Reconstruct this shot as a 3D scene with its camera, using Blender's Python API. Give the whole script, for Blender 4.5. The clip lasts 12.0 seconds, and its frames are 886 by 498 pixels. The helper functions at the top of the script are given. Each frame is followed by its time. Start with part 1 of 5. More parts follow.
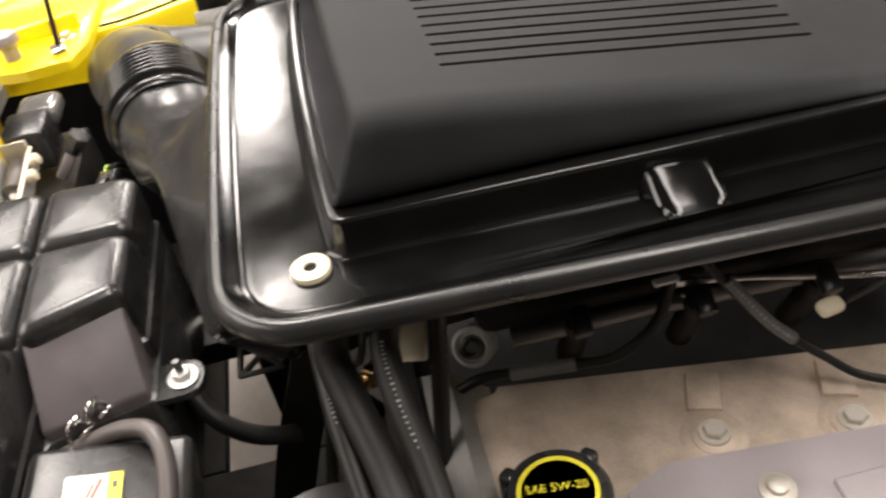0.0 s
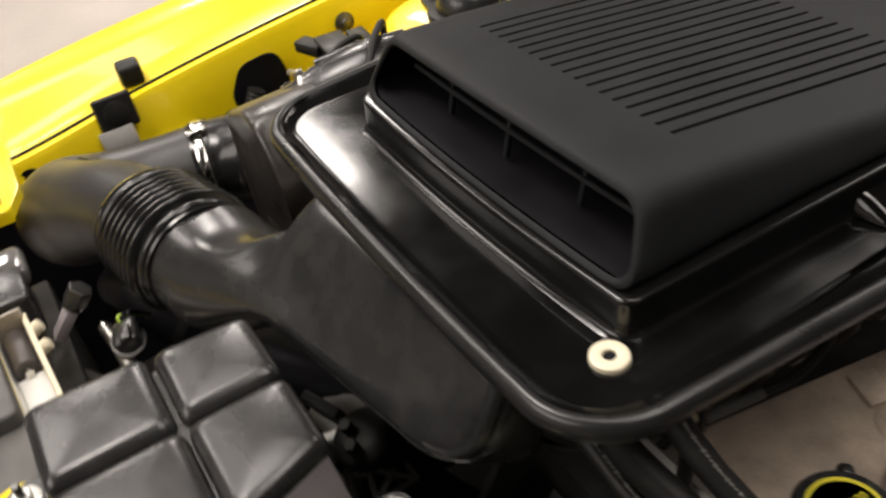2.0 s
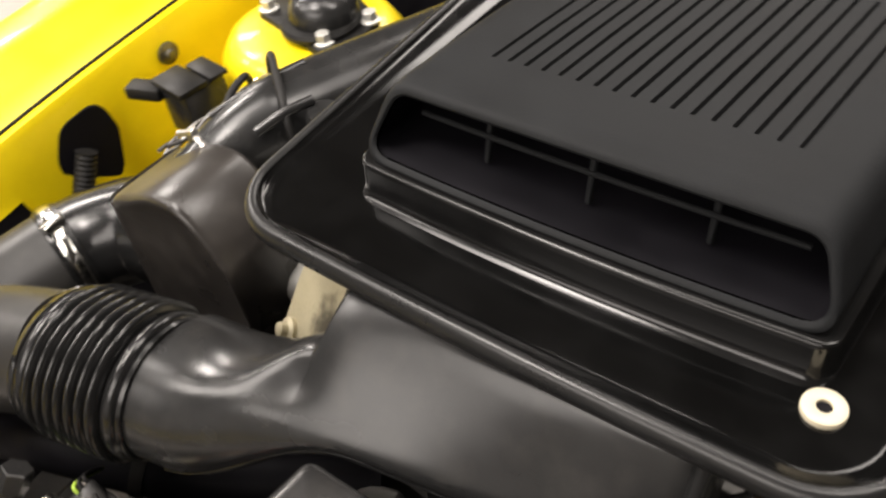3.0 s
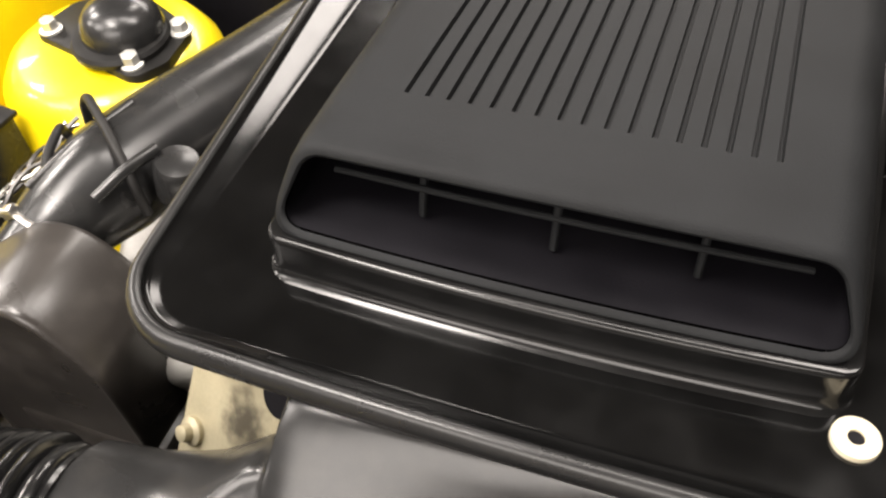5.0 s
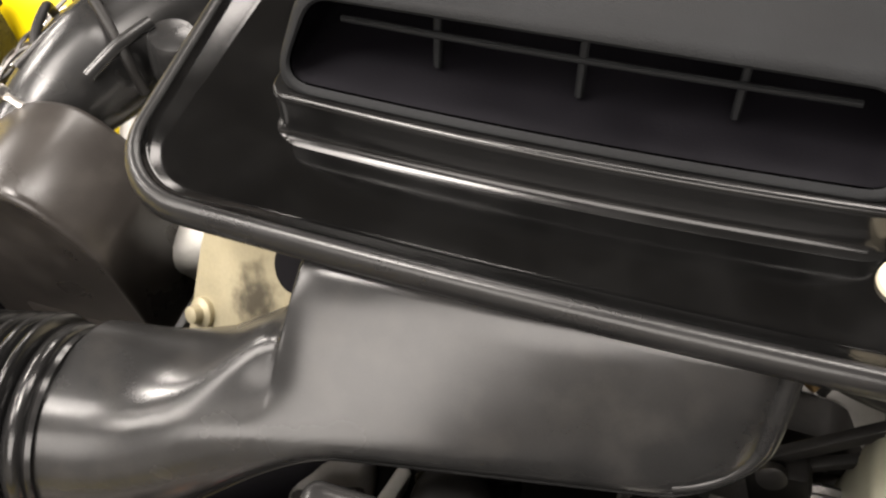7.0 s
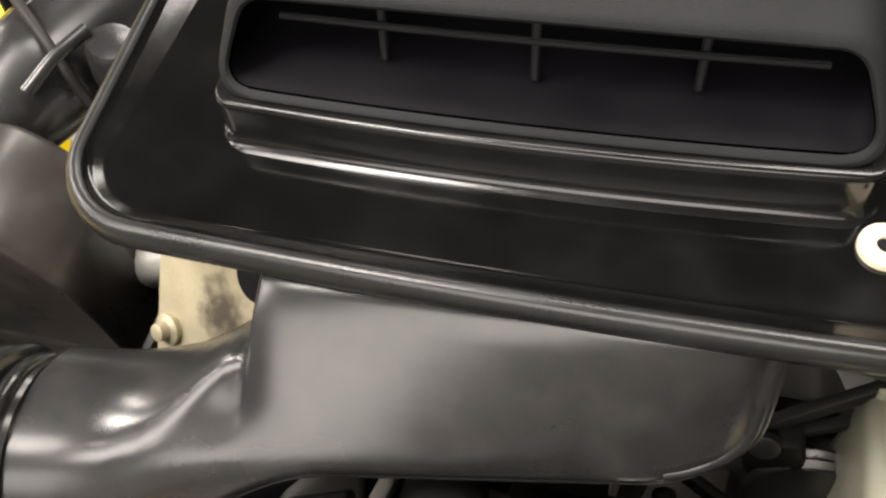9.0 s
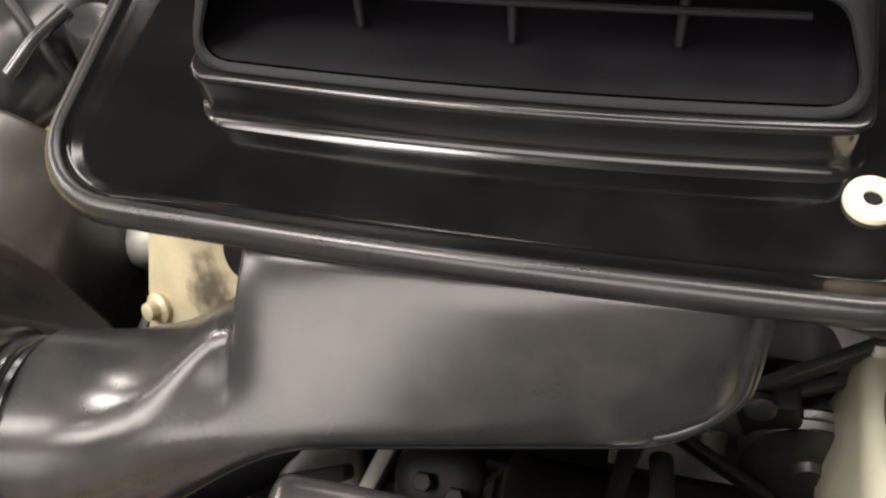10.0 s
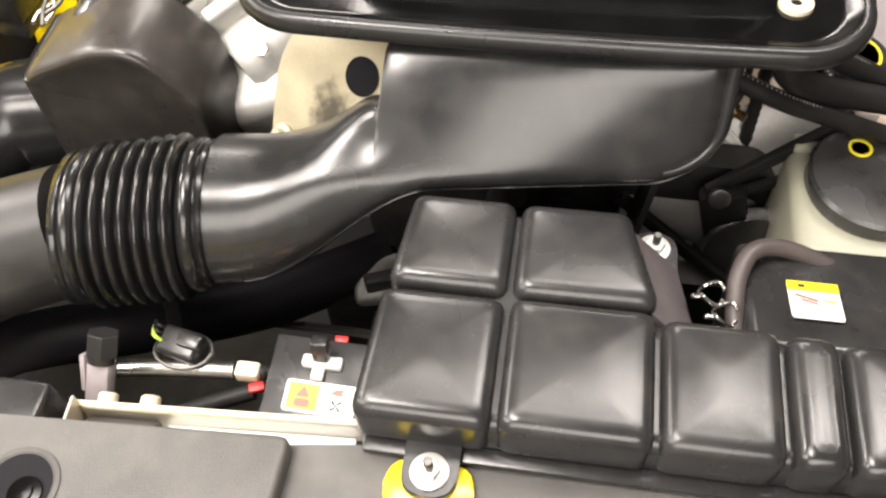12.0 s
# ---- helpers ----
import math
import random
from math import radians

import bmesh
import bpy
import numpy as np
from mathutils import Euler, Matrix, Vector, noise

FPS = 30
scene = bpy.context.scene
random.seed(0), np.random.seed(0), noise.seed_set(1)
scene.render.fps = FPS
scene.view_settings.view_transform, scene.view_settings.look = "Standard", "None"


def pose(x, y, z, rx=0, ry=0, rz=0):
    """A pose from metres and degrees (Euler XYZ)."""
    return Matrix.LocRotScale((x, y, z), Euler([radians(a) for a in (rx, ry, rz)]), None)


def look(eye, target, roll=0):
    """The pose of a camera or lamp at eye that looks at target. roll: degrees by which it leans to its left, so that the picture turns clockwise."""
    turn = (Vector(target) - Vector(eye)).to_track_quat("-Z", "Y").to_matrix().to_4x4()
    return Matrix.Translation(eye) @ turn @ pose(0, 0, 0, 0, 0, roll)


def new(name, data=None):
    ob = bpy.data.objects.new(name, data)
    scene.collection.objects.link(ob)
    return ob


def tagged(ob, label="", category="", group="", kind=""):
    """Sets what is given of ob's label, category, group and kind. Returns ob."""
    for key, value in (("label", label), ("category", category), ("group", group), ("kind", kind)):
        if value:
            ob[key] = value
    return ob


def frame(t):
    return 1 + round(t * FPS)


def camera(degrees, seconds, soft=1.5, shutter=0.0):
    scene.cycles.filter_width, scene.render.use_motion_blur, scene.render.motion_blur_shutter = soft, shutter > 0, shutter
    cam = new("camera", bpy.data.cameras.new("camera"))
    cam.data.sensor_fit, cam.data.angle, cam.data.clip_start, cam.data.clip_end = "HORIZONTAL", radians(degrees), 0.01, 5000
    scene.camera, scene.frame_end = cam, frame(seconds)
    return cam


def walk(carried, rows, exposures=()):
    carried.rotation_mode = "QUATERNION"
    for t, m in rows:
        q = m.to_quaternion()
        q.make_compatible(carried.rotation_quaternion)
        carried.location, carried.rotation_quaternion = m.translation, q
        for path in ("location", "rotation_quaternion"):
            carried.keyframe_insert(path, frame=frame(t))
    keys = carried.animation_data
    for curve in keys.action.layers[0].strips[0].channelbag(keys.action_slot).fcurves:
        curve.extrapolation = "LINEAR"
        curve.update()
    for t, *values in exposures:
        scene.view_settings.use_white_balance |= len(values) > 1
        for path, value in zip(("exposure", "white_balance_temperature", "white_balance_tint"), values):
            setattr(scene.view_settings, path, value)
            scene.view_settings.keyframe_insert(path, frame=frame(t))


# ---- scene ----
cam = camera(54.2, 12.0, 2.3, 0.5)
PATH = [
    (0, (0.574, 0.124, 1.241), (-0.935, 0.23, -0.067), -11.2),
    (0.2, (0.577, 0.112, 1.241), (-0.947, 0.172, -0.053), -10.7),
    (0.5, (0.578, 0.082, 1.255), (-0.97, 0.061, -0.012), -12.2),
    (0.7, (0.58, 0.042, 1.266), (-1.0, 0.037, 0.04), -12.5),
    (1, (0.573, -0.03, 1.283), (-1.042, 0.166, 0.12), -9.3),
    (1.2, (0.563, -0.074, 1.294), (-1.003, 0.299, 0.107), -8.5),
    (1.5, (0.536, -0.109, 1.292), (-0.956, 0.409, 0.066), -8.5),
    (2, (0.443, -0.153, 1.289), (-0.946, 0.509, 0.011), -9.8),
    (2.5, (0.289, -0.177, 1.287), (-0.949, 0.649, -0.049), -11.9),
    (3, (0.201, -0.24, 1.308), (-0.762, 0.81, -0.095), -8.5),
    (3.2, (0.178, -0.256, 1.325), (-0.668, 0.833, -0.124), -9.2),
    (3.5, (0.15, -0.245, 1.311), (-0.523, 0.925, -0.164), -5.2),
    (3.7, (0.117, -0.21, 1.293), (-0.515, 0.963, -0.197), -5.7),
    (5.3, (0.064, -0.192, 1.306), (-0.426, 1.006, -0.22), -3.7),
    (5.5, (0.063, -0.196, 1.291), (-0.416, 0.958, -0.271), -4.3),
    (6, (0.05, -0.2, 1.274), (-0.394, 0.883, -0.349), -5.4),
    (6.5, (0.057, -0.21, 1.261), (-0.408, 0.873, -0.355), -5.2),
    (8.5, (0.059, -0.185, 1.257), (-0.398, 0.832, -0.403), -11.1),
    (9, (0.06, -0.181, 1.252), (-0.365, 0.84, -0.415), -10.2),
    (9.5, (0.06, -0.188, 1.249), (-0.41, 0.802, -0.424), -12.7),
    (10, (0.073, -0.18, 1.244), (-0.367, 0.794, -0.447), -13.4),
    (10.5, (0.054, -0.192, 1.236), (-0.404, 0.743, -0.471), -13.7),
    (11, (0.032, -0.275, 1.267), (-0.318, 0.751, -0.413), -7.7),
    (11.2, (0.007, -0.345, 1.273), (-0.256, 0.771, -0.366), -3.1),
    (11.5, (0.008, -0.434, 1.303), (-0.237, 0.703, -0.325), -3.9),
    (12, (0.011, -0.463, 1.327), (-0.227, 0.653, -0.316), -4.1),
]
EXPOSURES = [(0,.03),(.5,.08),(.8,-.15),(1.5,-.85),(2.5,-.9),(3.1,-.45),(3.7,-.06),(5.5,-.03),(10,.05),(11,.27),(11.5,.36),(12,.2)]
walk(cam, [(t, look(eye, target, roll)) for t, eye, target, roll in PATH], EXPOSURES)

# ---- light ----
world = bpy.data.worlds.new("garage_air")
scene.world = world
world.use_nodes = True
world.node_tree.nodes["Background"].inputs[0].default_value = (1.0, 0.95, 0.88, 1)
world.node_tree.nodes["Background"].inputs[1].default_value = 0.02


def strip_lamp(name, eye, target, sx, sy, watts, colour=(1.0, 0.92, 0.855)):
    """A ceiling strip light or an added fill."""
    data = bpy.data.lights.new(name, "AREA")
    data.shape, data.size, data.size_y, data.energy, data.color = "RECTANGLE", sx, sy, watts, colour
    ob = new(name, data)
    ob.matrix_world = look(eye, target)
    return ob


LAMPS = [
    ("ceiling_light_side", (-3.32, 0.80, 2.95), (-3.32, 0.801, 0), 0.85, 0.58, 105),
    ("ceiling_light_corner", (-4.25, -0.52, 2.95), (-4.25, -0.519, 0), 1.3, 0.36, 80),
    ("ceiling_light_back", (-5.2, 2.3, 2.95), (-5.2, 2.301, 0), 1.6, 0.60, 120),
    ("ceiling_light_above", (0.15, 0.45, 2.95), (0.15, 0.451, 0), 1.3, 0.35, 24),
    ("ceiling_light_front", (-0.05, -3.5, 2.95), (-0.05, -3.499, 0), 2.9, 3.00, 255),
    ("ceiling_light_middle", (-2.13, -0.38, 2.95), (-2.13, -0.379, 0), 0.22, 0.16, 6),
    ("ceiling_light_bonnet", (-0.70, -0.55, 2.95), (-0.70, -0.549, 0), 0.5, 0.5, 48),
    ("ceiling_light_rear", (-0.64, 2.40, 2.95), (-0.64, 2.401, 0), 0.56, 1.04, 34),
    # Added fill that brightens the duct neck without showing in the tray.
    ("fill_light_bay", (-1.05, -0.12, 2.95), (-1.05, -0.119, 0), 0.7, 0.7, 34),
    # Added fill for the sheen on the scoop shell.
    ("fill_light_north", (-0.60, 3.95, 2.95), (-0.60, 3.951, 0), 3.0, 0.8, 190),
    ("ceiling_light_left", (-2.3, -1.2, 2.95), (-2.3, -1.199, 0), 1.4, 0.80, 66),
    # Added fill that lifts the valve cover.
    ("fill_light_near", (0.95, 0.75, 2.95), (0.95, 0.751, 0), 1.1, 0.40, 34),
]
for lamp in LAMPS:
    strip_lamp(*lamp)


# ---- materials ----
def link(nt, a, b):
    nt.links.new(a, b)


def material(name, base, rough=0.5, metal=0.0, spread=0.25, grain=300.0, bump=0.15, stain=18.0, coat=0.0,
             rough_spread=0.12, wave=0.0, wave_scale=14.0, spec=0.5, dust=0.0, dust_colour=(0.35, 0.32, 0.28)):
    """A surface with colour, gloss and relief that vary at two scales."""
    m = bpy.data.materials.new(name)
    m.use_nodes = True
    nt = m.node_tree
    b = nt.nodes["Principled BSDF"]
    b.inputs["Metallic"].default_value = metal
    b.inputs["Specular IOR Level"].default_value = spec
    b.inputs["Coat Weight"].default_value = coat
    b.inputs["Coat Roughness"].default_value = 0.06
    co = nt.nodes.new("ShaderNodeTexCoord")
    big = nt.nodes.new("ShaderNodeTexNoise")
    big.inputs["Scale"].default_value, big.inputs["Detail"].default_value = stain, 6
    fine = nt.nodes.new("ShaderNodeTexNoise")
    fine.inputs["Scale"].default_value, fine.inputs["Detail"].default_value = grain, 3
    for n in (big, fine):
        link(nt, co.outputs["Object"], n.inputs["Vector"])
    add = nt.nodes.new("ShaderNodeMath")
    add.operation = "MULTIPLY_ADD"
    link(nt, fine.outputs["Fac"], add.inputs[0])
    add.inputs[1].default_value = 0.35
    link(nt, big.outputs["Fac"], add.inputs[2])
    ramp = nt.nodes.new("ShaderNodeMapRange")
    ramp.inputs["From Min"].default_value, ramp.inputs["From Max"].default_value = 0.45, 0.95
    link(nt, add.outputs[0], ramp.inputs["Value"])
    mix = nt.nodes.new("ShaderNodeMix")
    mix.data_type = "RGBA"
    link(nt, ramp.outputs[0], mix.inputs["Factor"])
    mix.inputs["A"].default_value = (*[c * (1 - spread) for c in base], 1)
    mix.inputs["B"].default_value = (*[min(1, c * (1 + spread)) for c in base], 1)
    colour = mix.outputs["Result"]
    if dust:
        dn = nt.nodes.new("ShaderNodeTexNoise")
        dn.inputs["Scale"].default_value, dn.inputs["Detail"].default_value = 40, 9
        link(nt, co.outputs["Object"], dn.inputs["Vector"])
        dr = nt.nodes.new("ShaderNodeMapRange")
        dr.inputs["From Min"].default_value, dr.inputs["From Max"].default_value = 0.48, 0.8
        dr.inputs["To Max"].default_value = dust
        link(nt, dn.outputs["Fac"], dr.inputs["Value"])
        dm = nt.nodes.new("ShaderNodeMix")
        dm.data_type = "RGBA"
        link(nt, dr.outputs[0], dm.inputs["Factor"])
        link(nt, colour, dm.inputs["A"])
        dm.inputs["B"].default_value = (*dust_colour, 1)
        colour = dm.outputs["Result"]
    link(nt, colour, b.inputs["Base Color"])
    rr_ = nt.nodes.new("ShaderNodeMapRange")
    rr_.inputs["From Min"].default_value, rr_.inputs["From Max"].default_value = 0.3, 0.7
    rr_.inputs["To Min"].default_value, rr_.inputs["To Max"].default_value = max(0.02, rough - rough_spread), min(1, rough + rough_spread)
    link(nt, big.outputs["Fac"], rr_.inputs["Value"])
    link(nt, rr_.outputs[0], b.inputs["Roughness"])
    bp = nt.nodes.new("ShaderNodeBump")
    bp.inputs["Strength"].default_value, bp.inputs["Distance"].default_value = bump, 0.0006
    link(nt, fine.outputs["Fac"], bp.inputs["Height"])
    if wave:
        wn = nt.nodes.new("ShaderNodeTexNoise")
        wn.inputs["Scale"].default_value, wn.inputs["Detail"].default_value = wave_scale, 1
        link(nt, co.outputs["Object"], wn.inputs["Vector"])
        wb = nt.nodes.new("ShaderNodeBump")
        wb.inputs["Strength"].default_value, wb.inputs["Distance"].default_value = wave, 0.004
        link(nt, wn.outputs["Fac"], wb.inputs["Height"])
        link(nt, wb.outputs["Normal"], bp.inputs["Normal"])
    link(nt, bp.outputs["Normal"], b.inputs["Normal"])
    return m


BLACK_GLOSS = material("gloss_black_plastic", (0.0035, 0.0035, 0.0035), 0.13, rough_spread=0.05, stain=24, grain=220, bump=0.03, wave=0.07, wave_scale=9, spec=0.42)
BLACK_SEMI = material("semi_gloss_black_plastic", (0.008, 0.008, 0.008), 0.17, rough_spread=0.04, stain=24, grain=220, bump=0.03, spec=0.42)
RIM_BLACK = material("satin_black_rim", (0.016, 0.016, 0.016), 0.30, rough_spread=0.05, grain=500, bump=0.10, spec=0.45)
BLACK_GRAIN = material("grained_black_plastic", (0.0138, 0.0146, 0.0156), 0.60, rough_spread=0.05, grain=1100, bump=0.55, spec=0.16)
BLACK_SATIN = material("satin_black_plastic", (0.019, 0.019, 0.019), 0.24, rough_spread=0.05, grain=900, bump=0.03, wave=0.06, wave_scale=10, stain=16, dust=0.035)
RESONATOR_BLACK = material("brownish_black_plastic", (0.038, 0.034, 0.031), 0.31, rough_spread=0.05, grain=900, bump=0.10, wave=0.05, wave_scale=10, dust=0.06)
# Deep black for liner and seam; holds painted shade in throat, holes, radiator hose.
BLACK_DEEP = material("black_liner_and_shade", (0.0075, 0.007, 0.009), 0.6, grain=700, bump=0.3, spec=0.12)
ELBOW_SATIN = material("dull_satin_black_plastic", (0.024, 0.023, 0.022), 0.38, rough_spread=0.05, grain=900, bump=0.04, stain=12, dust=0.04)
SMOKY_CAP = material("smoky_clear_plastic", (0.11, 0.105, 0.10), 0.10, rough_spread=0.04, coat=0.6, stain=40, bump=0.05)
BLACK_RUBBER = material("black_rubber", (0.013, 0.0125, 0.012), 0.48, grain=600, bump=0.2, dust=0.02, spec=0.24)
BLACK_BELLOWS = material("glossy_black_rubber", (0.012, 0.012, 0.012), 0.21, rough_spread=0.06, grain=500, bump=0.08)
BLACK_BOX = material("moulded_black_plastic", (0.021, 0.0206, 0.0206), 0.26, rough_spread=0.05, grain=900, bump=0.07, wave=0.10, wave_scale=14, dust=0.04)
SLOPE_MAUVE = material("mauve_slope_tone", (0.125, 0.108, 0.112), 0.5, rough_spread=0.05, grain=900, bump=0.4)
COVER_BLACK = material("grained_cover_plastic", (0.082, 0.078, 0.073), 0.47, rough_spread=0.06, grain=1400, bump=0.7, dust=0.10)
YELLOW = material("yellow_car_paint", (0.88, 0.67, 0.004), 0.36, spread=0.05, grain=400, bump=0.02, coat=0.35, rough_spread=0.04)
ENGINE_DARK = material("oily_dark_metal", (0.016, 0.015, 0.014), 0.55, grain=120, bump=0.6, dust=0.04, spec=0.22)
CAST_ALU = material("cast_aluminium", (0.31, 0.30, 0.285), 0.48, metal=0.4, spread=0.18, grain=260, bump=0.45, dust=0.2, dust_colour=(0.2, 0.19, 0.17))
CAST_PALE = material("clean_cast_aluminium", (0.62, 0.61, 0.57), 0.46, metal=0.35, spread=0.12, grain=320, bump=0.35, dust=0.12, dust_colour=(0.25, 0.23, 0.2))
CAST_BROWN = material("weathered_cast_magnesium", (0.46, 0.375, 0.30), 0.55, metal=0.25, spread=0.24, grain=420, bump=0.6, stain=34, dust=0.32, dust_colour=(0.22, 0.17, 0.12))
COIL_GREY = material("mauve_grey_plastic", (0.29, 0.258, 0.268), 0.45, spread=0.12, grain=700, bump=0.35, dust=0.12, dust_colour=(0.18, 0.15, 0.14))
STEEL = material("zinc_plated_steel", (0.62, 0.60, 0.56), 0.28, metal=1.0, grain=200, bump=0.15)
ZINC_BRIGHT = material("bright_zinc", (0.66, 0.65, 0.61), 0.40, metal=0.55, spread=0.1, grain=300, bump=0.1)
ZINC_DULL = material("dull_zinc", (0.52, 0.48, 0.42), 0.45, metal=0.5, spread=0.15, grain=300, bump=0.15)
PIPE_BROWN = material("brown_coated_pipe", (0.065, 0.054, 0.051), 0.45, spread=0.15, grain=300, bump=0.15)
CEILING_DARK = material("dark_ceiling_paint", (0.050, 0.047, 0.044), 0.85, spread=0.08, grain=40, bump=0.2, stain=1.5)
STEEL_DARK = material("dark_steel", (0.16, 0.155, 0.15), 0.38, metal=0.9, grain=200, bump=0.3)
CHROME = material("polished_clamp_steel", (0.75, 0.74, 0.71), 0.12, metal=1.0, spread=0.1, grain=150, bump=0.05)
ZINC_GOLD = material("yellow_zinc_plate", (0.46, 0.41, 0.28), 0.48, metal=0.35, spread=0.14, grain=350, bump=0.25, dust=0.25, dust_colour=(0.25, 0.22, 0.15))
BRASS = material("tarnished_brass", (0.24, 0.155, 0.07), 0.35, metal=0.9, spread=0.15, grain=300, bump=0.15)
CREAM = material("cream_plastic", (0.75, 0.67, 0.49), 0.45, spread=0.06, grain=300, bump=0.1)
WHITE_PLASTIC = material("milky_tank_plastic", (0.34, 0.335, 0.26), 0.4, spread=0.1, grain=200, bump=0.1, stain=10)
WHITE_LABEL = material("white_paper_label", (0.80, 0.79, 0.76), 0.45, spread=0.03, grain=300, bump=0.03)
LABEL_YELLOW = material("label_yellow", (0.85, 0.72, 0.02), 0.45, spread=0.04, bump=0.03)
LABEL_ORANGE = material("label_orange", (0.85, 0.36, 0.02), 0.45, spread=0.04, bump=0.03)
LABEL_RED = material("label_red", (0.70, 0.10, 0.06), 0.45, spread=0.05, bump=0.03)
LABEL_BLACK = material("label_black", (0.03, 0.03, 0.03), 0.5, bump=0.03)
MARK_YELLOW = material("yellow_print", (0.75, 0.66, 0.03), 0.5, spread=0.06, bump=0.05)
RED_PLASTIC = material("red_plastic", (0.62, 0.03, 0.03), 0.4, bump=0.05)
GREEN_PLASTIC = material("lime_wire", (0.45, 0.65, 0.08), 0.45, bump=0.05)
HOSE_PRINT = material("pale_hose_print", (0.28, 0.275, 0.26), 0.6, spread=0.1, bump=0.05)
BRAID = material("grey_printed_hose", (0.12, 0.12, 0.115), 0.5, grain=900, bump=0.8)
CONCRETE = material("garage_concrete", (0.42, 0.38, 0.34), 0.75, spread=0.15, grain=60, bump=0.5, stain=2)
WALL_PAINT = material("garage_wall_paint", (0.22, 0.205, 0.19), 0.8, spread=0.06, grain=40, bump=0.2, stain=1.5)
WALL_PALE = material("pale_wall_paint", (0.50, 0.485, 0.465), 0.8, spread=0.05, grain=40, bump=0.2, stain=1.5)
LAMP_GLASS = material("headlamp_lens", (0.62, 0.60, 0.58), 0.12, spread=0.15, metal=0.6, bump=0.02, stain=30)


def dark_patched(base, centre, radius):
    """The same surface with one ragged dark patch on it."""
    m = base.copy()
    nt = m.node_tree
    b = nt.nodes["Principled BSDF"]
    clean = b.inputs["Base Color"].links[0].from_socket
    co = nt.nodes.new("ShaderNodeTexCoord")
    rag = nt.nodes.new("ShaderNodeTexNoise")
    rag.inputs["Scale"].default_value, rag.inputs["Detail"].default_value = 90, 5
    far = nt.nodes.new("ShaderNodeVectorMath")
    far.operation = "DISTANCE"
    far.inputs[1].default_value = centre
    link(nt, co.outputs["Object"], far.inputs[0])
    link(nt, co.outputs["Object"], rag.inputs["Vector"])
    rag_dist = nt.nodes.new("ShaderNodeMath")
    rag_dist.operation = "MULTIPLY_ADD"
    rag_dist.inputs[1].default_value = radius * 0.9
    link(nt, rag.outputs["Fac"], rag_dist.inputs[0])
    link(nt, far.outputs["Value"], rag_dist.inputs[2])
    fade = nt.nodes.new("ShaderNodeMapRange")
    fade.interpolation_type = "SMOOTHSTEP"
    fade.inputs["From Min"].default_value, fade.inputs["From Max"].default_value = radius * 0.6, radius * 1.25
    fade.inputs["To Min"].default_value, fade.inputs["To Max"].default_value = 0.88, 0.0
    link(nt, rag_dist.outputs[0], fade.inputs["Value"])
    mix = nt.nodes.new("ShaderNodeMix")
    mix.data_type = "RGBA"
    link(nt, fade.outputs[0], mix.inputs["Factor"])
    link(nt, clean, mix.inputs["A"])
    mix.inputs["B"].default_value = (0.035, 0.030, 0.024, 1)
    link(nt, mix.outputs["Result"], b.inputs["Base Color"])
    return m


# ---- builders ----
def part(name, bm, mat, parent=None, label="", sharp=38):
    """One mesh object out of a bmesh, under a thing or a part."""
    bmesh.ops.recalc_face_normals(bm, faces=bm.faces)
    me = bpy.data.meshes.new(name)
    bm.to_mesh(me)
    bm.free()
    me.materials.append(mat)
    me.polygons.foreach_set("use_smooth", [True] * len(me.polygons))
    me.set_sharp_from_angle(angle=radians(sharp))
    ob = new(name, me)
    if parent is not None:
        ob.parent = parent
    if label:
        ob["label"] = label
    return ob


def thing(name, label, category, group="", kind=""):
    ob = new(name)
    ob.empty_display_size = 0.02
    return tagged(ob, label, category, group, kind)


def loft(rings, caps=True, bm=None, closed=True):
    bm = bm or bmesh.new()
    rows = [[bm.verts.new(p) for p in ring] for ring in rings]
    n = len(rings[0])
    for a, b in zip(rows, rows[1:]):
        for i in range(n if closed else n - 1):
            j = (i + 1) % n
            bm.faces.new((a[i], a[j], b[j], b[i]))
    if caps and closed:
        if caps != "last":
            bm.faces.new(rows[0][::-1])
        if caps != "first":
            bm.faces.new(rows[-1])
    return bm


def spline(points, per=8):
    """Catmull-Rom through the points."""
    p = [Vector(q) for q in points]
    p = [p[0] * 2 - p[1]] + p + [p[-1] * 2 - p[-2]]
    out = []
    for i in range(1, len(p) - 2):
        a, b, c, d = p[i - 1:i + 3]
        for k in range(per):
            t = k / per
            out.append(0.5 * (2 * b + (c - a) * t + (2 * a - 5 * b + 4 * c - d) * t * t + (3 * b - a - 3 * c + d) * t ** 3))
    return out + [p[-2]]


def tube(points, r, n=14, per=8, caps=True, bm=None, raw=False):
    """A round tube; r is a radius or a function of 0..1 along it."""
    pts = [Vector(p) for p in points] if raw else spline(points, per)
    side = None
    rings = []
    for i, p in enumerate(pts):
        way = (pts[min(i + 1, len(pts) - 1)] - pts[max(i - 1, 0)]).normalized()
        if side is None:
            side = way.orthogonal().normalized()
        side = (side - way * side.dot(way)).normalized()
        up = way.cross(side)
        q = r(i / (len(pts) - 1)) if callable(r) else r
        rings.append([p + q * (math.cos(2 * math.pi * k / n) * side + math.sin(2 * math.pi * k / n) * up) for k in range(n)])
    return loft(rings, caps, bm)


